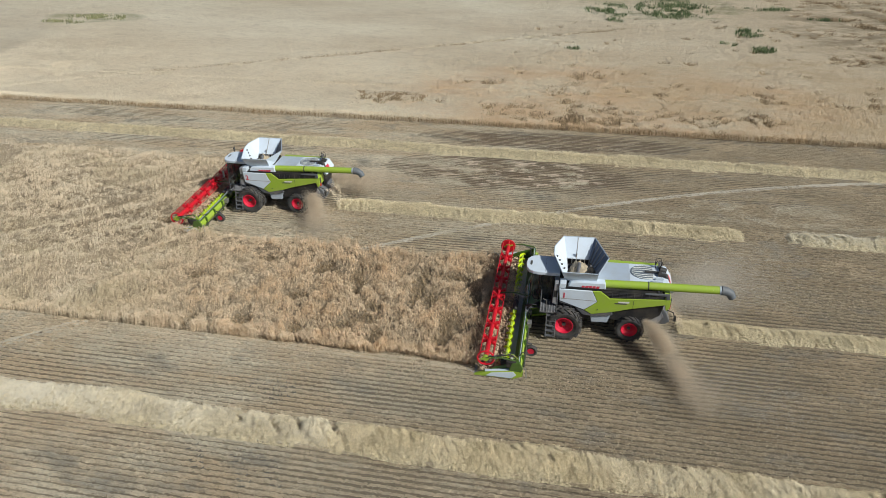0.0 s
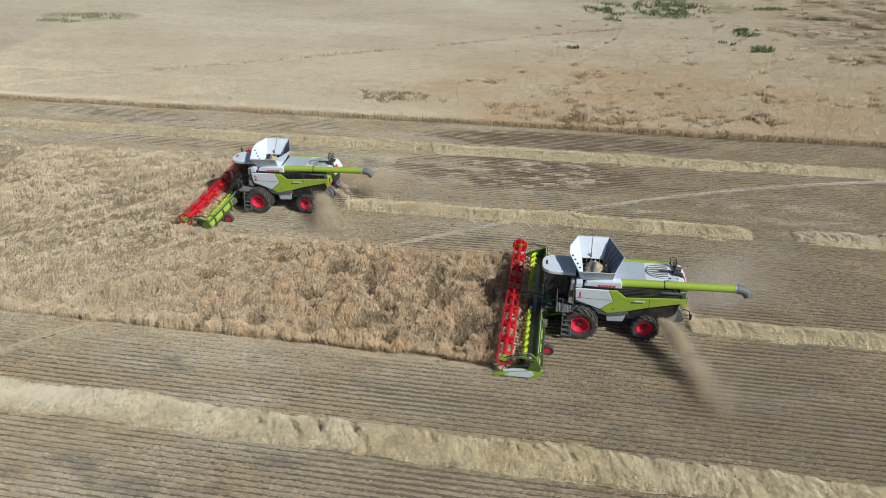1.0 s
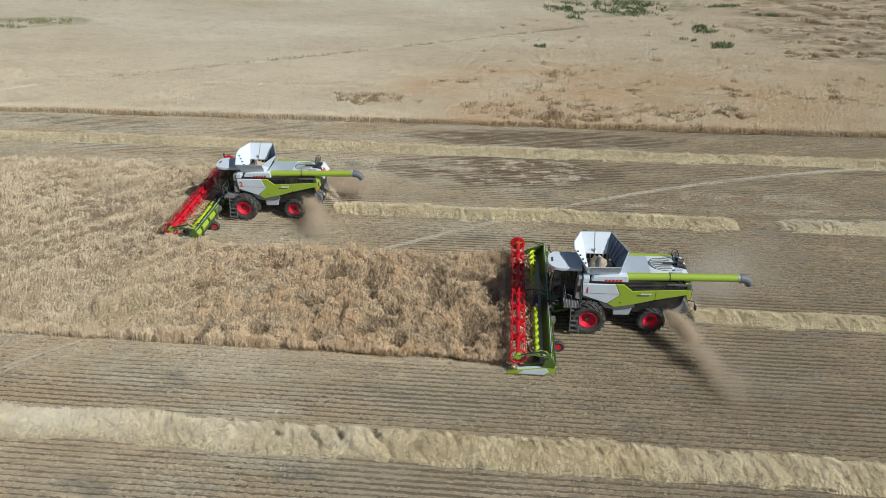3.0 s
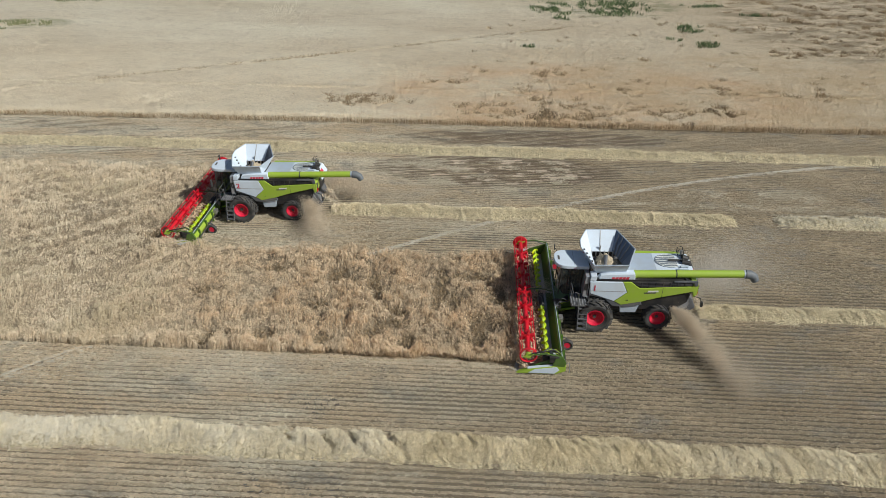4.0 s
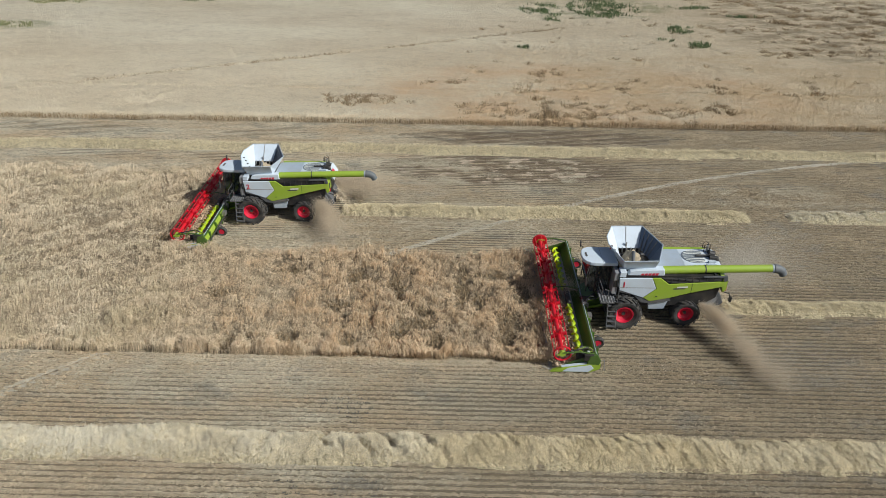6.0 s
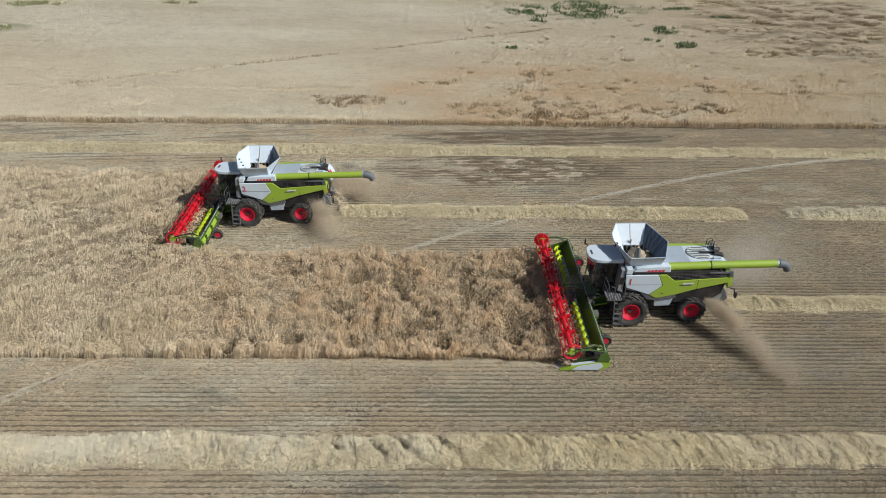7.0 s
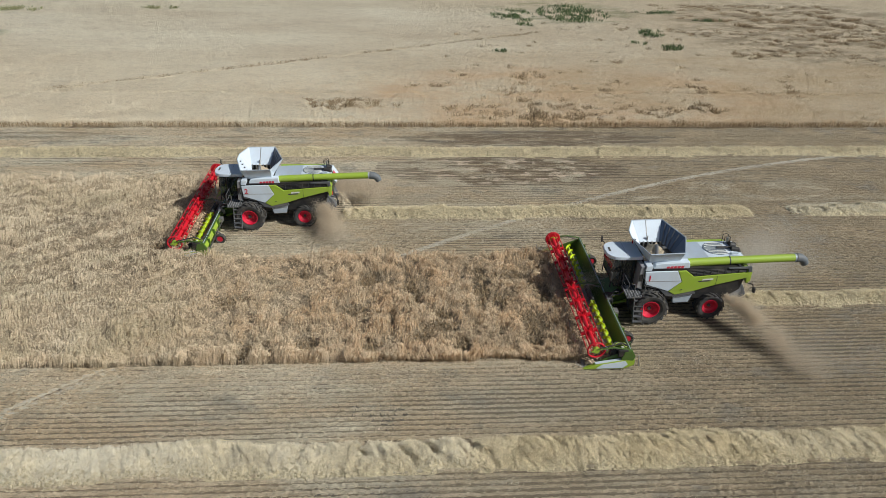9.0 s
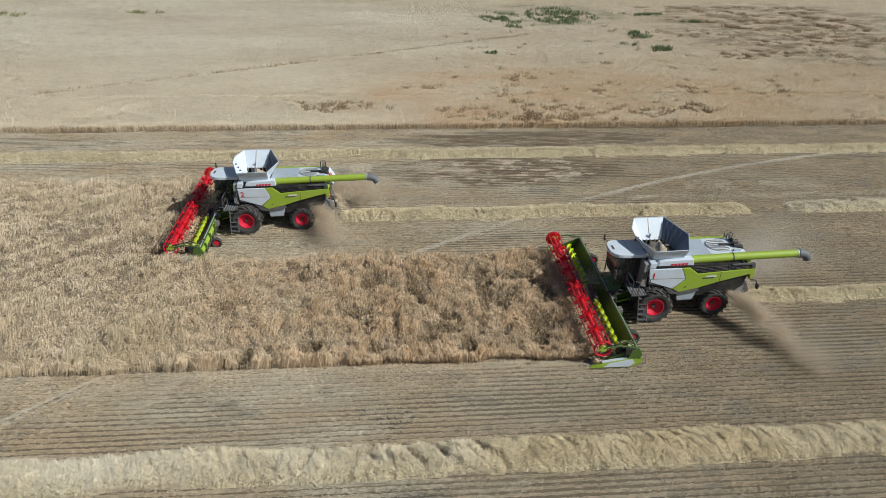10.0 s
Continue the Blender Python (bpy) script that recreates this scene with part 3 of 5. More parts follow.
def far_crop():
    def top(gx, gy):
        laid = np.clip((fractal(gx, gy, 7.0, 71, 4) - 0.5) * 3, 0, 1)
        h = 0.58 + 0.30 * (fractal(gx, gy, 0.9, 72, 3) - 0.5) - 0.12 * laid + 0.12 * (fractal(gx, gy, 3.0, 75, 2) - 0.5)
        h -= 0.42 * tramline(gx, gy)
        h *= 1 - 0.75 * hollow(gx, gy, FAR_HOLLOWS)
        return np.where(gy < FAR_EDGE + 0.25 + edge_wobble(gx, 81) * 0.5, -0.06, h)

    v, q = sheet(np.arange(-91, 62, 0.3), np.arange(30.2, 46.3, 0.22), top)
    v5, q5 = sheet(np.arange(-116, 80, 0.42), np.arange(46, 112.2, 0.36), top)
    v2, q2 = sheet(np.arange(-900, 900.1, 30.0), np.concatenate([[111.6], np.arange(115, 1800, 45.0)]), lambda gx, gy: 0.58 + 0 * gx)
    v3, q3 = sheet(np.concatenate([[-900], np.arange(-220, -90.4, 4.7)]), np.arange(30.8, 46.2, 3.0), lambda gx, gy: 0.57 + 0 * gx)
    v6, q6 = sheet(np.concatenate([[-900], np.arange(-220, -115, 4.99)]), np.arange(45, 115, 3.0), lambda gx, gy: 0.57 + 0 * gx)
    v7, q7 = sheet(np.concatenate([np.arange(79.8, 220, 5.0), [900]]), np.arange(45, 115, 3.0), lambda gx, gy: 0.57 + 0 * gx)
    v4, q4 = sheet(np.concatenate([np.arange(61.8, 220, 5.0), [900]]), np.arange(30.8, 46.2, 3.0), lambda gx, gy: 0.57 + 0 * gx)
    vs, qs, k = [], [], 0
    for a, b in ((v, q), (v2, q2), (v3, q3), (v4, q4), (v5, q5), (v6, q6), (v7, q7)):
        vs.append(a)
        qs.append(b + k)
        k += len(a)
    ob = quads_mesh("far_crop_surface", np.concatenate(vs), np.concatenate(qs), M_FARUNDER)
    tagged(ob, "wide stand of pale ripe cereal crop reaching the distance", "crop", kind="stuff")

    def scatter(x0, x1, y0, y1, dense):
        n = int((x1 - x0) * (y1 - y0) * dense)
        return rng.uniform(x0, x1, n), rng.uniform(y0, y1, n)

    parts = [scatter(-90, 52, 30.2, 31.4, 130), scatter(-76, 60, 31.4, 76, 46)]
    x, y = np.concatenate([a for a, _ in parts]), np.concatenate([b for _, b in parts])
    keep = (y > FAR_EDGE + edge_wobble(x, 81) * 0.5) & (rng.random(len(x)) > hollow(x, y, FAR_HOLLOWS) * 0.8) & (rng.random(len(x)) > tramline(x, y) * 0.85) & (rng.random(len(x)) > (y - 46) / 30) & (rng.random(len(x)) < np.clip(1.1 - (y - 31.4) / 34, 0.3, 1))
    x, y = x[keep], y[keep]
    n = len(x)
    scale = 1 + 0.4 * np.clip((y - 32) / 30, 0, 1)
    ground_z = np.zeros(n)
    height = 0.67 + 0.28 * (fractal(x, y, 0.9, 72, 3) - 0.5) + rng.normal(0, 0.04, n)
    height *= 1 - 0.55 * hollow(x, y, FAR_HOLLOWS)
    lean, way = 0.1 + rng.random(n) * 0.4, 2.6 + rng.normal(0, 0.9, n)
    ob = strips("far_crop_ears", np.stack([x, y, ground_z], 1), height, lean, way, rng.uniform(0.014, 0.028, n) * scale, rng.uniform(0.06, 0.12, n) * scale, M_FARCROP)
    tagged(ob, "ripe pale golden ears of the far crop", "crop", kind="stuff")

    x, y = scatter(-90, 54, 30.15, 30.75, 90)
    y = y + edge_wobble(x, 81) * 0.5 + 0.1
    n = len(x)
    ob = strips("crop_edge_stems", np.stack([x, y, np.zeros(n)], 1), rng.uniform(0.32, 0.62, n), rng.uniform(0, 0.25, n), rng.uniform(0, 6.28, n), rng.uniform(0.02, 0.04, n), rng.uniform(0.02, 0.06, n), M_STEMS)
    tagged(ob, "brown stems bared along the cut edge, its shaded face coloured in", "crop", kind="stuff")

    xs, ys = [], []
    for cx, cy, a, b in FAR_HOLLOWS + HOLLOWS:
        m = int(a * b * (120 if cy > 20 else 160)) + 14
        r, t = np.sqrt(rng.random(m)) * 1.15, rng.uniform(0, 2 * math.pi, m)
        xs.append(cx + a * r * np.cos(t))
        ys.append(cy + b * r * np.sin(t))
    # the same dark stems give the old wheel mark its shade
    u = rng.uniform(-52, 14, 2300)
    u = u[fractal(u, u * 0, 2.5, 171, 2) > 0.36]
    xs.append(u)
    ys.append(np.polyval(OLD_TRACK, u) + rng.normal(0, 0.16, len(u)))
    x, y = np.concatenate(xs), np.concatenate(ys)
    keep = standing(x, y) | (y > FAR_EDGE)
    x, y = x[keep], y[keep]
    n = len(x)
    ob = strips("lodged_crop", np.stack([x, y, np.full(n, 0.02)], 1), np.where(y > 20, rng.uniform(0.35, 0.72, n), rng.uniform(0.18, 0.5, n)), rng.uniform(0.2, 1.0, n), rng.uniform(0, 6.28, n), rng.uniform(0.03, 0.07, n), rng.uniform(0.1, 0.25, n), M_LODGED)
    tagged(ob, "flattened brown crop, darkened for the shade in small hollows", "crop", kind="stuff")

    for cx, cy, a, b in WEEDS:
        m = int(a * b * 110) + 120
        r, t = rng.random(m) ** 0.6 * 1.2, rng.uniform(0, 2 * math.pi, m)
        x, y = cx + a * r * np.cos(t), cy + b * r * np.sin(t)
        keep = fractal(x, y, 1.4, 91, 3) > 0.5
        x, y = x[keep], y[keep]
        n = len(x)
        ob = strips("weed_patch", np.stack([x, y, np.zeros(n)], 1), rng.uniform(0.65, 1.0, n), rng.uniform(0, 0.5, n), rng.uniform(0, 6.28, n), rng.uniform(0.05, 0.12, n), rng.uniform(0.06, 0.2, n), M_OLIVE if cx < -30 else M_WEED)
        tagged(ob, "patch of olive weeds grown up through the pale crop" if cx < -30 else "patch of green weeds grown up through the ripe crop", "weeds", kind="stuff")


far_crop()


def bare_place(x, y):
    """True on the bare brown places of the far cut strip."""
    return np.any([((x - cx) / rx) ** 2 + ((y - cy) / ry) ** 2 + (fractal(x, y, 2.0, 161, 3) - 0.5) < 0.9 for cx, cy, rx, ry in BARE], axis=0)


def stubble():
    # each drill row is a low uneven ridge of cut stems
    xs, ys = [], []
    for y0, y1, x0, x1, step in ((-18, NEAR_EDGE, -48, 34, 0.13), (NEAR_EDGE, STRIP_EDGE, -4.4, 34, 0.14), (STRIP_EDGE, FAR_SIDE, -29, 42, 0.22), (FAR_SIDE, FAR_EDGE, -92, 52, 0.34)):
        x = np.arange(x0, x1, step)
        for k in range(math.ceil(y0 / ROW), math.ceil(y1 / ROW)):
            xx = x + rng.normal(0, step * 0.2, len(x))
            mid = k * ROW - 0.05 * (fractal(xx, xx * 0 + k, 1.5, 3) - 0.5) + rng.normal(0, 0.018, len(x))
            worn = np.clip((fractal(xx * 0.25, mid, 2.2, 101, 4) - 0.22) * 3.5, 0.15, 1)
            rut = np.abs(mid - np.polyval(TRACK, xx)) < 0.25
            top = np.where(rut | bare_place(xx, mid), 0.012, 0.105 * worn * rng.uniform(0.55, 1.3, len(x)))
            half = 0.10 + 0.02 * worn * rng.uniform(-0.6, 1.6, len(x)) + 0.018 * np.clip(-xx / 20, -0.6, 1)
            v = np.stack([np.stack([xx, mid - half, -0.01 + 0 * xx], 1), np.stack([xx, mid - half * 0.45, top * 0.9], 1), np.stack([xx, mid + half * 0.45, top], 1), np.stack([xx, mid + half, -0.01 + 0 * xx], 1)], 1).reshape(-1, 3)
            i = np.arange(len(x) - 1) * 4
            row = quads_mesh("stubble_row", v, np.concatenate([np.stack([i + j, i + j + 4, i + j + 5, i + j + 1], 1) for j in range(3)]), M_ROWS)
            row.parent = ground

    for y0, y1, x0, x1, step in ((-18, NEAR_EDGE, -46, 32, 0.06), (NEAR_EDGE, STRIP_EDGE, -4.5, 32, 0.07), (STRIP_EDGE, FAR_SIDE, -29, 38, 0.09)):
        for k in range(math.ceil(y0 / ROW), math.ceil(y1 / ROW)):
            n = int((x1 - x0) / step)
            x = rng.uniform(x0, x1, n)
            xs.append(x)
            ys.append(k * ROW + rng.normal(0, 0.035, n) - 0.05 * (fractal(x, x * 0 + k, 1.5, 3) - 0.5))
    x, y = np.concatenate(xs), np.concatenate(ys)
    worn = fractal(x * 0.25, y, 2.2, 101, 4)
    keep = ~standing(x, y) & (rng.random(len(x)) < np.clip((worn - 0.3) * 4, 0.2, 1))
    keep &= (np.abs(y - np.polyval(TRACK, x)) > 0.2) & ~bare_place(x, y)
    x, y = x[keep], y[keep]
    n = len(x)
    h = rng.uniform(0.06, 0.14, n)
    a = rng.uniform(0, math.pi, n)
    w = rng.uniform(0.005, 0.013, n)
    lean = rng.normal(0, 0.035, (n, 2))
    d = np.stack([np.cos(a), np.sin(a)], 1) * w[:, None]
    p = np.stack([x, y], 1)
    z = np.zeros((n, 1))
    verts = np.stack([np.hstack([p - d, z]), np.hstack([p + d, z]), np.hstack([p + d * 0.8 + lean, h[:, None]]), np.hstack([p - d * 0.8 + lean, h[:, None]])], 1).reshape(-1, 3)
    ob = quads_mesh("stubble", verts, np.arange(len(verts)).reshape(-1, 4), M_STUBBLE)
    tagged(ob, "short cut stubble standing in straight drill rows", "stubble", kind="stuff")

    # trampled bits: tyre lugs leave them slanting one way, then the other
    n = 520000
    x, y = rng.uniform(-52, 44, n), -18 + 48 * rng.random(n) ** 1.35
    thick = fractal(x * 0.3, y, 1.8, 111, 4)
    keep = ~standing(x, y) & (thick + 0.25 * np.exp(-(((y - NEAR_EDGE + 0.5) / 0.5) ** 2)) > rng.uniform(0.3, 0.75, n))
    keep &= (np.abs(y - np.polyval(TRACK, x)) > 0.25) & ~bare_place(x, y)
    x, y = x[keep], y[keep]
    n = len(x)
    slant = np.where(np.floor(y / 0.45) % 2 > 0, 0.75, -0.75) * (fractal(x, y, 5.0, 115, 2) > 0.42)
    v, q = pieces(np.stack([x, y, rng.uniform(0.03, 0.10, n)], 1), rng.uniform(0.03, 0.11, n), rng.uniform(0.008, 0.020, n), slant + rng.normal(0, 0.45, n), rng.normal(0, 0.2, n))
    ob = quads_mesh("chaff", v, q, M_CHAFF)
    tagged(ob, "loose chaff and trampled straw bits strewn over stubble", "straw", kind="stuff")

    # tan straw that hides the rows: a belt along the cut edge and drifts further out
    n = 520000
    x, y = rng.uniform(-50, 20, n), rng.uniform(-17.5, -4.7, n)
    belt = np.exp(-(((y + 5.3) / 1.1) ** 2)) * np.clip((4 - x) / 14, 0, 1) * 0.8
    drift = np.clip((fractal(x * 0.45, y, 2.3, 131, 4) - 0.52) * 6, 0, 1) * np.clip((10 - x) / 22, 0.12, 1)
    keep = ~standing(x, y) & (rng.random(n) < np.clip((belt + 0.5 * drift) * (0.3 + 1.2 * fractal(x, y, 0.5, 141, 2)), 0, 1))
    x, y = x[keep], y[keep]
    n = len(x)
    v, q = pieces(np.stack([x, y, rng.uniform(0.05, 0.12, n)], 1), rng.uniform(0.04, 0.13, n), rng.uniform(0.007, 0.015, n), 0.9 + (fractal(x, y, 1.2, 151, 2) - 0.5) * 4 + rng.normal(0, 0.5, n), rng.normal(0, 0.12, n))
    tagged(quads_mesh("trampled_straw", v, q, M_TRAMPLED), "tan trampled straw lying over the drill rows", "straw", kind="stuff")


stubble()


def windrow(x0, x1, y0, wide, high, dense, mat, label, seed, cuts=(), step=0.1, lumps=0.35):
    """A swath of straw: an uneven ridge covered with loose straws."""
    def gash(gx, gy):
        deep = np.zeros_like(gx)
        for cx, depth, tilt, side in cuts:
            slant = cx + (gy - y0) * tilt + (fractal(gx * 0 + cx, gy, 0.5, seed) - 0.5) * 0.6
            deep = np.maximum(deep, depth * np.exp(-((gx - slant) / 0.2) ** 2) * np.exp(-((gy - y0 - side * 0.5) / 0.6) ** 2))
        return deep

    def ridge(gx, gy):
        mid = y0 + (fractal(gx, gx * 0 + seed, 6.0, seed, 3) - 0.5) * 0.7
        half = wide / 2 * (0.8 + 0.45 * fractal(gx, gx * 0 + seed, 1.3, seed + 3, 3))
        u = np.clip(np.abs(gy - mid) / half, 0, 1)
        ends = np.clip((gx - x0) / 1.6, 0, 1) * np.clip((x1 - gx) / 0.9, 0, 1)
        h = high * (1 - u**2.2) * (1 - lumps + 2 * lumps * fractal(gx, gy, 0.8, seed + 5, 3)) * np.sqrt(ends)
        h *= 1 - gash(gx, gy)
        return h + 0.28 * (fractal(gx + 0.3 * gy, gy * 0.5, 0.28, seed + 9, 3) - 0.5) * np.clip(h / 0.12, 0, 1)

    v, q = sheet(np.arange(x0, x1 + step, step), np.arange(y0 - wide * 0.85, y0 + wide * 0.85, step), lambda gx, gy: ridge(gx, gy) - 0.015)
    n = int((x1 - x0) * wide * dense)
    x, y = rng.uniform(x0, x1, n), y0 + rng.normal(0, wide * 0.32, n)
    z = ridge(x, y)
    keep = ((z > 0.05) & (rng.random(n) < z / 0.16 + 0.25)) | (rng.random(n) < 0.08)
    keep &= rng.random(n) > 1.1 * gash(x, y)
    x, y, z = x[keep], y[keep], z[keep]
    n = len(x)
    comb = 1.75 + (fractal(x, y, 0.45, seed + 13, 2) - 0.5) * 3.0 + rng.normal(0, 0.6, n)
    v2, q2 = pieces(np.stack([x, y, z + rng.uniform(0.0, 0.10, n)], 1), rng.uniform(0.08, 0.27, n), rng.uniform(0.006, 0.014, n), comb, rng.normal(0, 0.35, n))
    ob = quads_mesh("straw_windrow", np.concatenate([v, v2]), np.concatenate([q, q2 + len(v)]), M_STRAWBED)
    ob.data.materials.append(mat)
    ob.data.polygons.foreach_set("material_index", np.concatenate([np.zeros(len(q), np.int32), np.ones(len(q2), np.int32)]))
    return tagged(ob, label, "straw", "straw windrows", "stuff")


windrow(-60, 40, -11.35, 2.1, 0.36, 900, M_STRAW, "long pale golden straw windrow on brown stubble", 200,
        cuts=((-15.9, 0.9, -0.1, 0.5), (-12.6, 0.8, -0.7, 0.6), (-10.7, 1.0, -0.6, 0.8), (-14.0, 0.7, -0.8, -0.2), (14.6, 0.8, -0.3, 0.9), (-18.6, 0.5, 0.3, 0.0)))
windrow(-18.5, 12.5, 12.2, 1.85, 0.44, 520, M_GOLD, "golden straw windrow with a blunt end", 210)
windrow(15.4, 60, 12.3, 2.1, 0.34, 300, M_OLDSTRAW, "lumpy bleached straw windrow, spread wide", 220, lumps=0.7)
windrow(-95, 60, 24.0, 1.75, 0.48, 300, M_GOLD, "long straight straw windrow beside uncut crop", 230, step=0.13)
windrow(6.6, 48, 0.5, 1.5, 0.38, 650, M_GOLD, "fresh golden straw windrow laid behind the harvester", 240)


def straw_spread():
    """Pale straw left in blots and drifts on the cut ground."""
    # x from, to, y from, to, blots, blot length, blot width, straws in a blot
    places = ((-15, 1, 16.8, 22.6, 26, 0.8, 0.26, 420), (-26, -8, 6.6, 10.6, 46, 1.0, 0.28, 170), (4, 34, 14.1, 14.9, 60, 0.9, 0.16, 110), (9, 13, 15.2, 17.4, 14, 0.5, 0.35, 130),
              (15, 22, 15.8, 17.6, 22, 0.9, 0.30, 120), (-34, -13, -8.2, -5.6, 46, 0.5, 0.22, 90), (-40, -26, -9.6, -5.4, 22, 0.7, 0.22, 100), (-26, -6, -5.6, -4.9, 44, 0.6, 0.12, 90),
              (-20, 14, 9.0, 10.6, 26, 0.8, 0.2, 100), (-16, 6, 26.2, 29.6, 18, 1.0, 0.22, 80), (-6, -2, 8.2, 11.0, 10, 0.8, 0.4, 220), (-30, 30, -15.5, -13.0, 20, 0.8, 0.2, 80))
    xs, ys = [], []
    for x0, x1, y0, y1, blots, a, b, m in places:
        for k in range(blots):
            cx, cy, s, t = rng.uniform(x0, x1), rng.uniform(y0, y1), rng.uniform(0.4, 1.4), rng.normal(0, 0.25)
            count = int(m * s * rng.uniform(0.5, 1.5))
            u = rng.normal(0, a * s * 0.6, count)
            xs.append(cx + u * 1.25)
            ys.append(cy + u * t + rng.normal(0, b * s * 1.0, count))
    x, y = np.concatenate(xs), np.concatenate(ys)
    keep = ~standing(x, y)
    x, y = x[keep], y[keep]
    n = len(x)
    v, q = pieces(np.stack([x, y, rng.uniform(0.05, 0.14, n)], 1), rng.uniform(0.08, 0.30, n), rng.uniform(0.006, 0.014, n), 0.7 + rng.normal(0, 0.6, n), rng.normal(0, 0.12, n))
    tagged(quads_mesh("spilled_straw", v, q, M_PALECHAFF), "blots of bleached straw spilled on dark stubble", "straw", kind="stuff")


straw_spread()


def wheel_track():
    """Pale straw and dust pressed flat by a wheel, two worn edges and a thin middle."""
    x = np.concatenate([rng.uniform(-37, 42, 23000), rng.uniform(-42, -22, 15000)])
    side = np.where(rng.random(len(x)) < 0.4, -0.15, 0.12) * np.where(x < -20, 2.0, 1.0)
    y = np.polyval(TRACK, x) + side + rng.normal(0, 0.085, len(x))
    keep = ~standing(x, y) & (rng.random(len(x)) < 0.25 + fractal(x, y, 2.0, 121, 2))
    x, y = x[keep], y[keep]
    n = len(x)
    v, q = pieces(np.stack([x, y, rng.uniform(0.02, 0.05, n)], 1), rng.uniform(0.06, 0.20, n), rng.uniform(0.012, 0.035, n), 0.5 + rng.normal(0, 0.6, n), rng.normal(0, 0.05, n))
    tagged(quads_mesh("wheel_track", v, q, M_TRACK), "pale curved line of pressed straw left by a wheel", "tyre tracks", kind="stuff")


wheel_track()


def tread_marks(x0, y0, heading, length):
    """Lug prints of a tyre: short dark clods thrown up in two slanting rows."""
    n = int(length / 0.16)
    verts, quads = [], []
    c, s = math.cos(heading), math.sin(heading)
    for k in range(n):
        for side in (-1, 1):
            d = 0.16 * k + (0.08 if side > 0 else 0)
            if rng.random() < 0.2:
                continue
            ends = []
            for u, w in ((d, 0.04), (d - 0.14, 0.34)):
                ends.append((x0 + c * u - s * side * w, y0 + s * u + c * side * w))
            (ax, ay), (bx, by) = ends
            tx, ty = c * 0.035, s * 0.035
            h = rng.uniform(0.03, 0.07)
            i = len(verts)
            verts += [(ax - tx, ay - ty, 0.0), (ax, ay, h), (ax + tx, ay + ty, 0.0), (bx - tx, by - ty, 0.0), (bx, by, h), (bx + tx, by + ty, 0.0)]
            quads += [(i, i + 1, i + 4, i + 3), (i + 1, i + 2, i + 5, i + 4)]
    ob = quads_mesh("tread_marks", np.array(verts), np.array(quads), M_CLOD)
    return tagged(ob, "dark lugged tyre prints pressed into the stubble", "tyre tracks", kind="stuff")


for x0, y0, heading, length in ((-14.9, -9.6, 0.9, 1.6), (-17.6, -13.0, -0.9, 2.2), (-15.2, -13.1, -0.95, 2.4), (-13.6, -13.2, -0.95, 2.2), (-16.4, -8.4, 0.1, 2.4), (-15.6, -8.9, 0.05, 1.8)):
    tread_marks(x0, y0, heading, length)


def dust(path, spread, count, label, mat=M_DUST):
    """Chaff and dust in the air: a great many tiny flakes, thinning out along the path."""
    path = np.array(path, float)
    # uneven puffs along the way, each a loose ball of flakes
    puffs = max(12, int(14 * len(path)))
    t = np.sort(rng.random(puffs) ** 1.2)
    s = t * (len(path) - 1)
    k = np.minimum(s.astype(int), len(path) - 2)
    f = (s - k)[:, None]
    wide = spread[0] + (spread[1] - spread[0]) * t
    centre = path[k] * (1 - f) + path[k + 1] * f + rng.normal(0, 0.5, (puffs, 3)) * wide[:, None]
    which = rng.choice(puffs, count, p=(1.15 - t) / (1.15 - t).sum())
    p = centre[which] + rng.normal(0, 1, (count, 3)) * (wide * rng.uniform(0.5, 1.0, puffs))[which][:, None] * np.array([1, 1, 0.8])
    p[:, 2] = np.abs(p[:, 2]) + 0.03
    size = rng.uniform(0.008, 0.015, count)[:, None]
    a, b = rng.normal(0, 1, (count, 3)), rng.normal(0, 1, (count, 3))
    verts = np.stack([p, p + a * size, p + b * size], 1).reshape(-1, 3)
    ob = quads_mesh("dust_cloud", verts, np.arange(len(verts)).reshape(-1, 3), mat)
    return tagged(ob, label, "dust", kind="stuff")


dust([(4.7, -1.1, 1.4), (5.4, -2.6, 1.2), (6.1, -4.3, 0.8), (6.9, -5.9, 0.4), (7.6, -7.2, 0.25)], (0.18, 0.66), 165000, "plume of tan dust blown out behind the rear wheel")
dust([(6.0, 1.4, 1.4), (9.0, 3.6, 1.5), (13.5, 5.4, 1.3)], (0.6, 1.8), 290000, "thin haze of dust drifting behind the harvester", M_HAZE)
dust([(6.8, -4.8, 0.5), (9.5, -6.2, 0.5), (13.0, -7.0, 0.4)], (0.6, 1.8), 24000, "thin haze of dust drifting behind the harvester", M_HAZE)
dust([(-19.9, 10.9, 1.5), (-19.2, 9.6, 1.1), (-18.8, 8.2, 0.7), (-18.4, 6.8, 0.4)], (0.28, 0.8), 160000, "plume of tan dust blown out behind the rear wheel")
dust([(-18.8, 13.6, 1.6), (-15.5, 14.0, 1.4), (-10.5, 14.2, 1.0)], (0.4, 1.3), 170000, "thin haze of dust drifting behind the harvester", M_DUST)
dust([(-2.6, 0.6, 1.2), (-3.2, 1.2, 1.0)], (0.35, 0.45), 9000, "dust rising between header and feeder house")
dust([(-27.2, 12.3, 1.2), (-27.9, 12.9, 1.0)], (0.35, 0.45), 14000, "dust rising between header and feeder house")

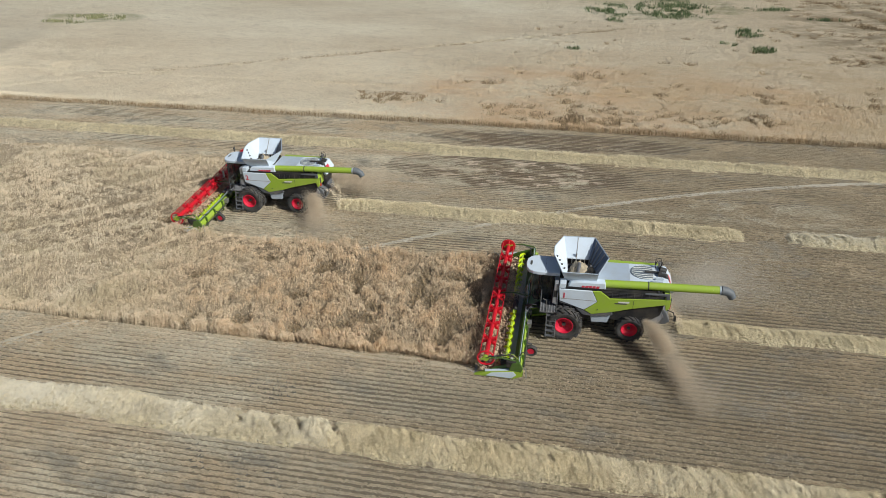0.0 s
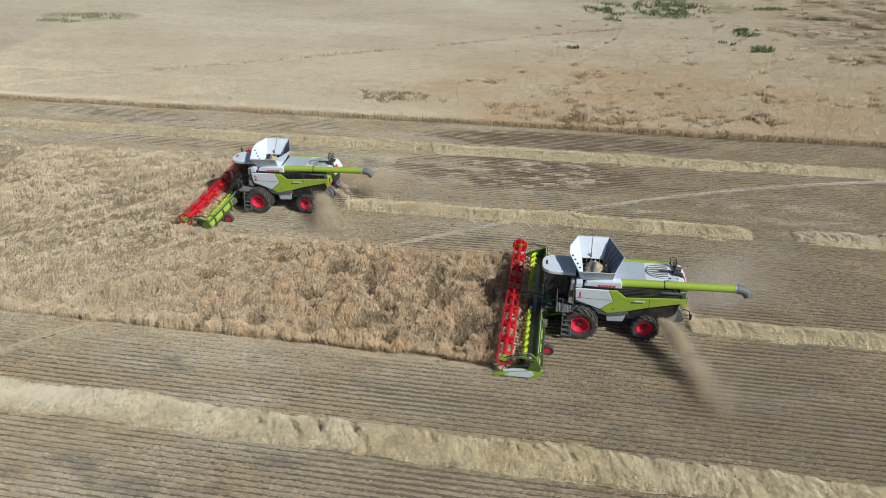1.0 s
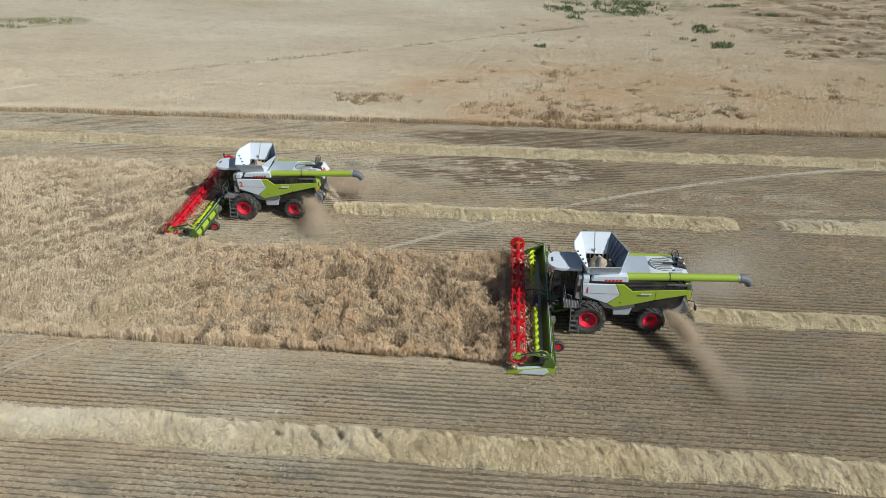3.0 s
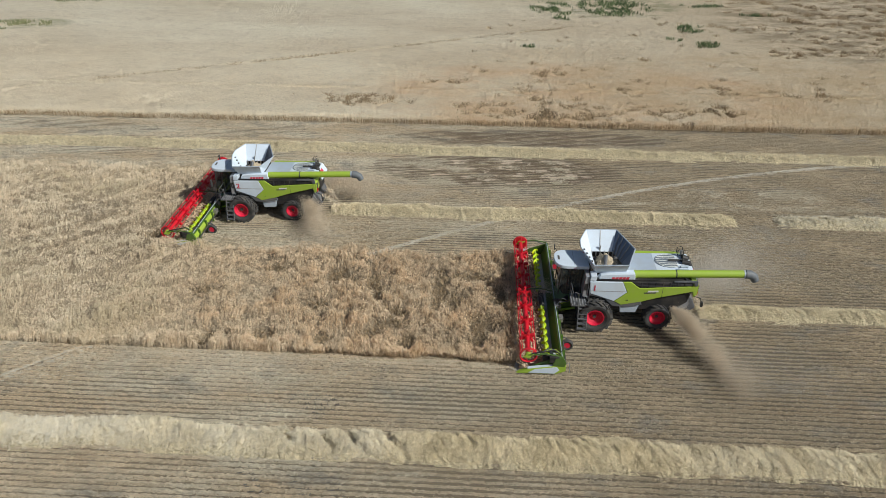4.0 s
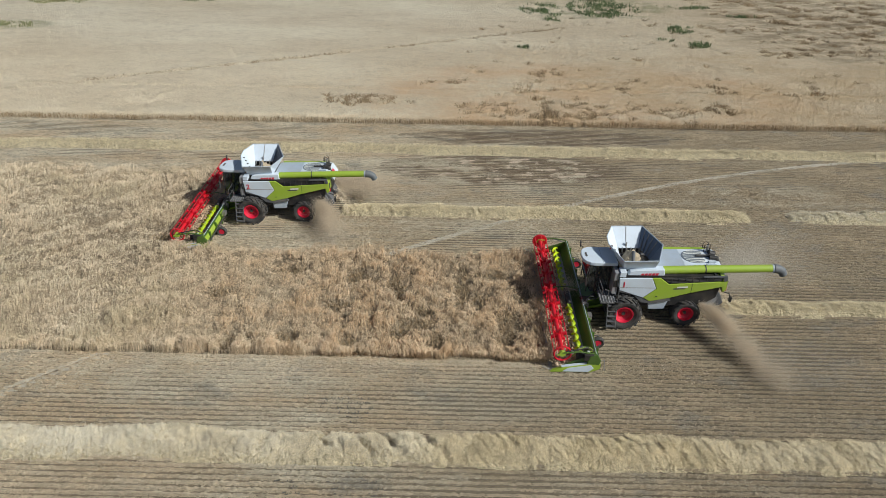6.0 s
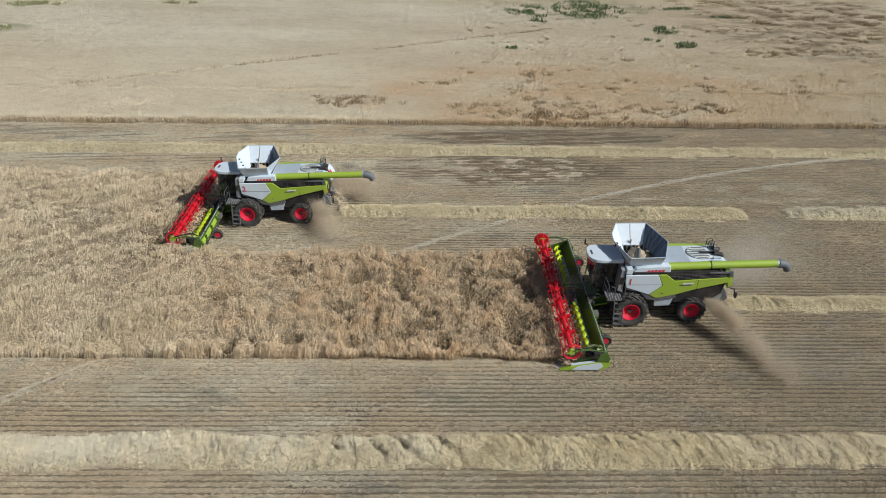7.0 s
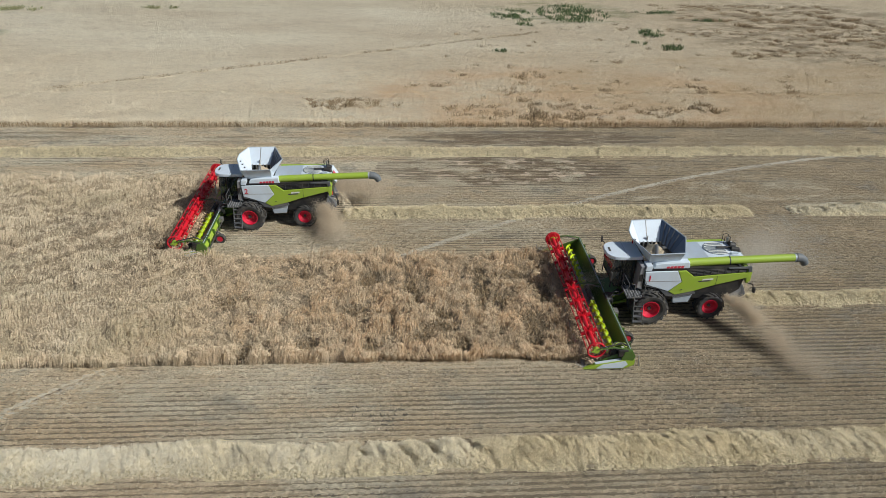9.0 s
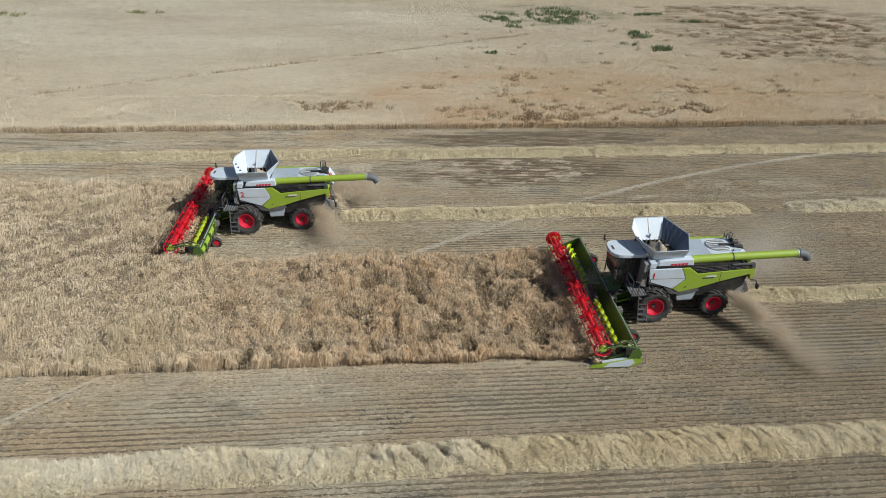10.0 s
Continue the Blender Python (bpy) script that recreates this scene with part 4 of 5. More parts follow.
# ---- the harvesters ----
def tyre_shape(r, wide, rim, lugs):
    """A tractor tyre round an axle along y, with two rows of slanted lugs."""
    s = Shape()
    h = wide / 2
    s.lathe((0, 0, 0), [(-h * 0.72, rim), (-h * 0.95, rim + (r - rim) * 0.35), (-h, r * 0.82), (-h * 0.82, r * 0.91), (0, r * 0.93), (h * 0.82, r * 0.91), (h, r * 0.82), (h * 0.95, rim + (r - rim) * 0.35), (h * 0.72, rim)], 36)
    for k in range(lugs):
        for side in (-1, 1):
            a0 = 2 * math.pi * (k + (0.5 if side > 0 else 0)) / lugs
            v = []
            for y, turn, half in ((0.02, 0.0, 0.036), (h * 1.02, -0.34, 0.055)):
                for rr in (0.90, 1.0):
                    for e in (-1, 1):
                        a = a0 + turn + e * half / r * 1.0
                        q = r * rr * (1 if y < 0.1 else 0.975)
                        v.append((q * math.cos(a), side * y, q * math.sin(a)))
            s.add(v, [(0, 1, 3, 2), (4, 6, 7, 5), (0, 4, 5, 1), (2, 3, 7, 6), (0, 2, 6, 4), (1, 5, 7, 3)])
    return s


def rim_shape(rim, wide, out):
    """A dished wheel rim, open towards out (-1 or 1 along y)."""
    s = Shape()
    h = wide / 2 * out
    s.lathe((0, 0, 0), [(h * 0.80, rim * 1.03), (h * 0.80, rim * 0.95), (h * 0.35, rim * 0.86), (h * 0.05, rim * 0.55), (h * 0.10, rim * 0.28), (h * 0.10, 0.01), (-h * 0.2, 0.01), (-h * 0.6, rim * 0.9), (-h * 0.75, rim * 1.03)], 32)
    for k in range(10):
        a = 2 * math.pi * k / 10
        s.tube([(rim * 0.42 * math.cos(a), h * 0.05, rim * 0.42 * math.sin(a)), (rim * 0.42 * math.cos(a), h * 0.2, rim * 0.42 * math.sin(a))], 0.022, 6)
    return s


def wheel(root, x, y, r, wide, rim, out, lugs):
    w = part("wheel", rim_shape(rim, wide, out), M_RIM, root, "dished red steel rim", smooth=False, at=(x, y, r * 0.985))
    part("tyre", tyre_shape(r, wide, rim, lugs), M_TYRE, w, "black lugged tyre dusty with soil")
    part("hub", Shape().lathe((0, 0, 0), [(0, 0.01), (out * wide * 0.16, 0.01), (out * wide * 0.16, rim * 0.2), (0, rim * 0.24)], 16), M_DARK, w)
    return w


def sign(text, size, mat, parent, at, turn=(90, 0, 0), name="number"):
    """A character of the built-in font as a thin mesh."""
    c = bpy.data.curves.new(name, "FONT")
    c.body, c.size, c.extrude, c.offset = text, size, 0.004, 0.008
    t = bpy.data.objects.new(name, c)
    me = bpy.data.meshes.new_from_object(t)
    me.materials.clear()
    me.materials.append(mat)
    bpy.data.objects.remove(t)
    ob = new(name, me)
    ob.parent = parent
    ob.matrix_basis = pose(*at, *turn)
    return ob


def body_panels(root):
    Y = -1.6
    white = Shape().prism([(-0.44, 3.20), (1.42, 3.24), (1.74, 2.54), (1.06, 1.91), (-0.36, 2.40)], Y, Y + 0.10).rounded(0.03)
    p = part("front_side_panel", white, M_WHITE, root, "pale grey painted side panel")
    part("panel_line", Shape().plate([(-0.34, Y - 0.004, 2.60), (1.70, Y - 0.004, 2.62), (1.70, Y - 0.004, 2.585), (-0.34, Y - 0.004, 2.565)], 0.004), M_GREY, p)
    green = Shape().prism([(1.44, 3.24), (1.9, 3.26), (2.43, 2.84), (3.74, 2.96), (5.42, 3.10), (5.62, 3.14), (5.60, 2.80), (3.59, 2.26), (2.59, 1.92), (1.49, 1.66), (1.08, 1.90), (1.76, 2.54)], Y, Y + 0.10).rounded(0.03)
    p = part("rear_side_panel", green, M_LIME, root, "lime green painted swept side panel")
    part("panel_seam", Shape().plate([(3.735, Y - 0.004, 2.94), (3.755, Y - 0.004, 2.94), (3.755, Y - 0.004, 2.33), (3.735, Y - 0.004, 2.33)], 0.006), M_DARK, p)
    part("model_plate", Shape().plate([(2.92, Y - 0.006, 2.72), (3.52, Y - 0.006, 2.76), (3.50, Y - 0.006, 2.66), (2.90, Y - 0.006, 2.62)], 0.006), M_PALE, p, "pale model lettering shown as a bar")
    part("name_plate", Shape().plate([(2.72, Y - 0.006, 2.60), (3.40, Y - 0.006, 2.64), (3.38, Y - 0.006, 2.56), (2.70, Y - 0.006, 2.52)], 0.006), M_DARK, p, "dark name lettering shown as a bar")
    part("handle", Shape().box(1.78, 1.86, Y - 0.03, Y, 2.0, 2.05), M_DARK, p)
    vent = Shape().prism([(1.96, 3.28), (5.40, 3.44), (5.52, 3.30), (5.54, 3.14), (3.74, 2.99), (2.46, 2.88)], Y + 0.06, Y + 0.12)
    v = part("vent_grille", vent, M_BLACK, root, "dark louvred vent grille along the side")
    for k in range(4):
        f = k / 3
        part("slat", Shape().plate([(2.42 - 0.4 * f, Y + 0.03, 2.93 + 0.28 * f), (5.50, Y + 0.03, 3.17 + 0.23 * f), (5.50, Y + 0.05, 3.20 + 0.23 * f), (2.40 - 0.4 * f, Y + 0.05, 2.96 + 0.28 * f)], 0.015), M_BLACK, v)
    for x in (2.55, 2.95, 3.35, 3.74, 4.15, 4.55, 4.95):
        z = 2.90 + (x - 2.45) * 0.085
        part("slat_post", Shape().box(x - 0.02, x + 0.02, Y + 0.02, Y + 0.06, z, z + 0.32), M_DARK, v)
    part("vent_frame", Shape().prism([(4.3, 3.42), (5.62, 3.50), (5.68, 3.16), (5.48, 3.14), (5.42, 3.36), (4.3, 3.36)], Y - 0.02, Y + 0.1).rounded(0.02), M_SLATE, v)
    fender = Shape().prism([(-0.40, 2.42), (-0.36, 2.26), (0.55, 2.02), (1.0, 1.55), (1.62, 1.50), (2.7, 1.70), (2.59, 1.92), (1.49, 1.66), (1.06, 1.89), (-0.34, 2.38)], Y + 0.03, Y + 0.34).rounded(0.02)
    part("fender", fender, M_SLATE, root, "slate grey wheel arch fender")
    part("service_box", Shape().prism([(1.45, 1.56), (2.62, 1.68), (2.45, 1.05), (1.55, 1.0)], -1.45, -0.7).rounded(0.03), M_SILVER, root, "grey service box between the wheels")
    far = Shape().prism([(-0.44, 3.20), (1.9, 3.30), (5.3, 3.42), (5.6, 2.9), (3.59, 2.26), (1.49, 1.66), (-0.36, 2.40)], 1.5, 1.6).rounded(0.03)
    part("far_side_panel", far, M_LIME, root, "lime green side panel of the other side")
    part("far_side_cap", Shape().prism([(1.85, 3.30), (5.15, 3.38), (5.20, 3.48), (1.85, 3.46)], 1.28, 1.62).rounded(0.03), M_LIME, root, "lime green top edge")
    core = Shape().prism([(-0.45, 3.3), (5.2, 3.36), (5.5, 3.0), (5.3, 1.9), (4.6, 1.35), (2.9, 1.3), (0.9, 1.2), (-0.4, 1.7)], -1.42, 1.42)
    part("body_core", core, M_BLACK, root, "black machinery inside the body")
    part("front_axle", Shape().tube([(0, -1.6, 0.95), (0, 1.6, 0.95)], 0.17, 10), M_BLACK, root)
    part("rear_axle", Shape().tube([(3.72, -1.2, 0.78), (3.72, 1.2, 0.78)], 0.12, 10), M_BLACK, root)
    part("gearbox", Shape().box(-0.3, 0.35, -0.9, 0.9, 0.75, 1.5).rounded(0.05), M_BLACK, root)
    part("pillar_panel", Shape().prism([(-0.78, 2.1), (-0.70, 3.50), (-0.46, 3.50), (-0.46, 2.0)], -1.5, -0.7).rounded(0.03), M_GREY, root, "grey pillar panel behind the cab")
    part("pillar_vent", Shape().box(-0.72, -0.52, -1.52, -1.49, 2.55, 3.0), M_BLACK, root)
    part("corner_panel", Shape().prism([(-0.46, 3.26), (-0.42, 3.58), (-0.06, 3.60), (-0.10, 3.26)], -1.58, -1.0).rounded(0.03), M_WHITE, root, "pale corner panel")


def bent_sheet(lower, upper, thick):
    """A folded sheet between two edges, one connected solid."""
    n = len(lower)
    inward = Vector((0.65, 0.25, 4.6))
    v = []
    for half in (-1, 1):
        for edge in (lower, upper):
            for k, p in enumerate(edge):
                a, b = max(k - 1, 0), min(k + 1, n - 1)
                out = (lower[b] - lower[a]).cross(upper[k] - lower[k]).normalized()
                if out.dot(inward - p) < 0:
                    out = -out
                v.append(p + out * thick / 2 * half)
    f = []
    for k in range(n - 1):
        for o in (0, 2 * n):
            f += [(o + k, o + k + 1, o + n + k + 1), (o + k, o + n + k + 1, o + n + k)]
        f += [(k, k + 1, 2 * n + k + 1, 2 * n + k), (n + k, n + k + 1, 3 * n + k + 1, 3 * n + k)]
    for k in (0, n - 1):
        f.append((k, n + k, 3 * n + k, 2 * n + k))
    return Shape().add(v, f)


def grain_tank(root):
    rim = [(-0.35, -1.60, 4.35), (-0.90, 0.20, 4.42), (-0.88, 0.90, 4.52), (-0.41, 2.00, 4.60), (1.46, 2.08, 4.60), (2.24, 0.15, 4.45), (1.64, -1.50, 4.36)]
    low = [(-0.12, -1.02, 3.46), (-0.05, 0.0, 3.50), (-0.08, 0.65, 3.50), (-0.25, 1.12, 3.60), (1.20, 1.15, 3.60), (1.62, 0.0, 3.50), (1.60, -1.0, 3.46)]

    def flap(name, ids, label):
        s = bent_sheet([Vector(low[k]) for k in ids], [Vector(rim[k]) for k in ids], 0.03)
        return part(name, s, M_WHITE, tank, label)

    tank = part("grain_tank", Shape().box(-0.36, 1.66, -1.05, -1.0, 2.9, 3.5).box(-0.36, 1.66, 1.1, 1.15, 2.9, 3.6).box(-0.38, -0.33, -1.0, 1.1, 2.9, 3.5).box(1.62, 1.67, -1.0, 1.1, 2.9, 3.5).box(-0.33, 1.62, -1.0, 1.1, 2.86, 2.9), M_BLACK, root, "open grain tank with dark inside")
    flap("front_flap", [0, 1, 2, 3], "pale grey raised tank flap")
    flap("far_flap", [3, 4], "pale grey raised tank flap lit inside")
    rear = flap("rear_flap", [4, 5, 6], "pale grey raised tank flap with ribs, inside shaded by colour")
    # added dark sheet: puts the shade on the flap's inside into colour
    shift = Vector((-0.05, 0.0, 0.03))
    shade_sheet = bent_sheet([Vector(low[k]) + shift for k in (4, 5, 6)], [Vector(rim[k]) + shift - Vector((0, 0, 0.04)) for k in (4, 5, 6)], 0.02)
    part("flap_shade", shade_sheet, M_FLAPSHADE, rear, "dark blue-grey inner sheet, the flap's shade as colour")
    flap("near_flap", [6, 0], "pale grey low tank flap")
    edge = Shape()
    for a, b in zip(rim, rim[1:] + rim[:1]):
        edge.tube([a, b], 0.03, 6)
    part("rim_edge", edge, M_SILVER, tank)
    part("centre_hinge", Shape().tube([(0.42, 1.12, 3.6), (0.45, 2.00, 4.58)], 0.025, 6).box(0.38, 0.46, 1.18, 1.26, 3.55, 3.95), M_STEEL, tank)
    # ribs in a dark tone too, to go with the painted shade
    for f in (0.2, 0.4, 0.6, 0.8):
        a, b = Vector(low[4]).lerp(Vector(low[5]), f), Vector(rim[4]).lerp(Vector(rim[5]), f)
        part("rib", Shape().tube([a + Vector((-0.07, -0.02, 0.03)), b + Vector((-0.08, -0.02, 0))], 0.028, 5), M_SLATE, rear)
    for k in range(6):
        x = -0.10 + 0.25 * k
        part("cross_bar", Shape().box(x, x + 0.05, 0.92, 1.06, 3.42, 3.70), M_STEEL, tank)
    for k in range(4):
        p = Vector(low[1]).lerp(Vector(rim[1]), 0.25 + 0.18 * k) + Vector((0.03, 0.12 * k - 0.3, 0.03))
        part("flap_bracket", Shape().box(p.x - 0.05, p.x + 0.05, p.y - 0.05, p.y + 0.05, p.z - 0.01, p.z + 0.05), M_DARK, tank)
    part("filling_screw", Shape().tube([(-0.2, 0.8, 3.3), (1.55, 0.8, 3.4)], 0.09, 8).tube([(0.5, -0.7, 3.1), (0.62, 0.15, 3.98)], 0.10, 10), M_SLATE, tank, "steel filling screw")
    heap = Shape()
    n = 12
    ring = [(0, 0)] + [(k / 5, 2 * math.pi * j / n) for k in range(1, 6) for j in range(n)]
    v = [(0.62 + 0.80 * r * math.cos(a), 0.25 + 0.9 * r * math.sin(a), 4.08 - 0.80 * r**0.75 + 0.32 * noise.noise(Vector((5 * r * math.cos(a), 5 * r * math.sin(a), 1.0)))) for r, a in ring]
    f = [(0, 1 + j, 1 + (j + 1) % n) for j in range(n)] + [(1 + k * n + j, 1 + (k + 1) * n + j, 1 + (k + 1) * n + (j + 1) % n, 1 + k * n + (j + 1) % n) for k in range(4) for j in range(n)]
    part("grain_heap", heap.add(v, f), M_GRAIN, tank, "heap of brown harvested grain", smooth=True)


def unloading_auger(root):
    cover = Shape().prism([(0.0, 3.16), (0.16, 3.54), (0.5, 3.62), (2.10, 3.70), (2.16, 3.24), (0.3, 3.10)], -1.38, -0.92).rounded(0.06, 3)
    a = part("auger_cover", cover, M_WHITE, root, "pale grey cover of the unloading auger")
    for k in range(5):
        x, z = 0.78 + 0.205 * k, 3.28 + 0.010 * k
        part("brand_bar", Shape().plate([(x, -1.386, z), (x + 0.165, -1.386, z + 0.008), (x + 0.21, -1.386, z + 0.158), (x + 0.045, -1.386, z + 0.15)], 0.006), M_MARK, a, "red brand mark shown as plain bars")
    t = part("unloading_auger", Shape().tube([(2.10, -1.05, 3.48), (4.47, -1.05, 3.60)], 0.235, 20).tube([(4.47, -1.05, 3.60), (8.26, -1.05, 3.74)], 0.225, 20), M_LIME, root, "long lime green unloading auger tube folded back", smooth=True)
    part("joint_ring", Shape().tube([(4.44, -1.05, 3.598), (4.50, -1.05, 3.602)], 0.245, 20), M_DARK, t)
    part("end_ring", Shape().tube([(8.24, -1.05, 3.739), (8.34, -1.05, 3.742)], 0.235, 20), M_SILVER, t)
    part("spout", Shape().tube([(8.34, -1.05, 3.742), (8.62, -1.05, 3.72), (8.86, -1.05, 3.58), (8.98, -1.05, 3.34)], 0.27, 16, 0.22), M_SPOUT, t, "grey rubber spout bent down", smooth=True)
    part("cradle", Shape().box(5.0, 5.1, -1.35, -0.9, 3.2, 3.42), M_DARK, t)


def cab(root):
    glass = Shape().prism([(-2.02, 3.58), (-2.16, 2.9), (-2.05, 2.1), (-1.85, 1.75), (-0.80, 1.75), (-0.80, 3.58)], -0.82, 0.88).rounded(0.06)
    c = part("cab", glass, M_GLASS, root, "dark tinted glass cab")
    part("seat", Shape().box(-1.5, -1.05, -0.25, 0.3, 2.0, 2.35).box(-1.12, -0.98, -0.25, 0.3, 2.3, 3.0).rounded(0.05), M_BLACK, c)
    part("console", Shape().box(-1.5, -0.95, 0.35, 0.7, 2.0, 2.5).tube([(-1.9, 0.02, 2.0), (-1.72, 0.02, 2.65)], 0.05, 6), M_BLACK, c)
    for y in (-0.83, 0.89):
        for x0, x1 in ((-0.82, -0.80), (-1.62, -1.55), (-2.10, -2.02)):
            part("cab_pillar", Shape().tube([(x0, y, 1.75), (x1, y, 3.58)], 0.035, 6), M_BLACK, c)
    out = []
    for k in range(9):
        a = math.pi / 2 + math.pi * k / 8
        out.append((-1.75 + 0.70 * math.cos(a), 0.02 + 0.90 * math.copysign(abs(math.sin(a)) ** 0.7, math.sin(a))))
    roof = Shape().slab(out + [(-0.45, -0.88), (-0.45, 0.92)], 3.56, 3.78).rounded(0.05, 3)
    r = part("cab_roof", roof, M_WHITE, c, "pale grey cab roof with a rounded front", smooth=False)
    part("roof_slot", Shape().box(-2.22, -2.10, -0.2, 0.25, 3.775, 3.79), M_DARK, r)
    part("roof_seam", Shape().box(-1.30, -1.285, -0.84, 0.88, 3.776, 3.784), M_GREY, r)
    for y in (-0.6, -0.3, 0.35, 0.65):
        part("work_light", Shape().box(-2.40 + abs(y) * 0.18, -2.32 + abs(y) * 0.18, y - 0.08, y + 0.08, 3.50, 3.58).rounded(0.01), M_DARK, r)
    m = part("mirror_arm", Shape().tube([(-2.1, 0.85, 3.6), (-2.3, 1.15, 3.75), (-2.3, 1.15, 3.95)], 0.025, 6), M_BLACK, root)
    part("mirror", Shape().box(-2.34, -2.28, 1.08, 1.28, 3.65, 4.0).rounded(0.02), M_DARK, m)
    m = part("mirror_arm", Shape().tube([(-2.05, -0.8, 3.5), (-2.25, -1.25, 3.3), (-2.25, -1.25, 2.5)], 0.025, 6), M_BLACK, root)
    part("mirror", Shape().box(-2.3, -2.22, -1.38, -1.14, 2.5, 3.05).rounded(0.02), M_DARK, m)
    part("beacon", Shape().tube([(-0.62, 0.7, 3.78), (-0.62, 0.7, 3.95)], 0.05, 8), M_LENS, r)


def access(root):
    p = part("platform", Shape().box(-1.45, -0.48, -2.10, -0.82, 1.80, 1.86), M_STEP, root, "grey tread plate platform beside the cab")
    for k in range(6):
        part("grip_rib", Shape().box(-1.42 + 0.16 * k, -1.37 + 0.16 * k, -2.08, -0.85, 1.86, 1.88), M_GREY, p)
    ladder = part("ladder", Shape().tube([(-1.02, -2.08, 1.85), (-1.02, -2.50, 0.36)], 0.035, 6).tube([(-0.50, -2.08, 1.85), (-0.50, -2.50, 0.36)], 0.035, 6), M_STEP, root, "grey metal boarding ladder")
    for k in range(5):
        z = 0.42 + 0.30 * k
        y = -2.48 + 0.085 * k
        part("tread", Shape().box(-1.02, -0.50, y - 0.04, y + 0.16, z, z + 0.04), M_STEP, ladder)
    part("ladder_side", Shape().plate([(-1.04, -2.20, 1.75), (-1.04, -2.04, 1.80), (-1.04, -2.34, 0.6), (-1.04, -2.52, 0.5)], 0.02), M_DARK, ladder)
    r = part("railing", Shape().tube([(-1.42, -2.06, 1.86), (-1.42, -2.06, 2.75), (-1.42, -0.95, 2.75), (-1.42, -0.95, 1.86)], 0.025, 6).tube([(-1.42, -2.06, 2.3), (-1.42, -0.95, 2.3)], 0.02, 6), M_STEP, root, "grey tube railing")
    part("hand_rail", Shape().tube([(-0.50, -2.06, 1.86), (-0.50, -2.06, 2.8), (-0.50, -1.6, 2.9)], 0.025, 6), M_STEP, r)
    part("hand_rail", Shape().tube([(-1.08, -2.06, 1.86), (-1.08, -2.10, 2.7), (-1.30, -2.06, 2.75)], 0.025, 6), M_STEP, r)
    hoses = Shape()
    for k in range(5):
        y = -1.2 + 0.12 * k
        hoses.tube([(-1.5, y, 1.6), (-1.9, y - 0.1, 1.75 - 0.1 * k), (-2.2, y, 1.3), (-2.35, y + 0.1, 1.15)], 0.028, 6)
    part("hydraulic_hoses", hoses, M_BLACK, root, "bundle of black hydraulic hoses")
    for k in range(3):
        part("feeder_hose", Shape().tube([(-0.9, -1.0 + 0.08 * k, 1.9), (-1.5, -1.15 + 0.1 * k, 1.5 - 0.12 * k), (-2.05, -1.3 + 0.12 * k, 1.45), (-2.15, -1.6 + 0.15 * k, 0.9)], 0.03, 6), M_STEP, root)
    part("coupler", Shape().box(-2.3, -2.1, -1.4, -0.95, 0.75, 1.3).box(-2.1, -1.9, -1.3, -1.1, 0.9, 1.2).rounded(0.02), M_STEEL, root, "steel coupler with pipes")


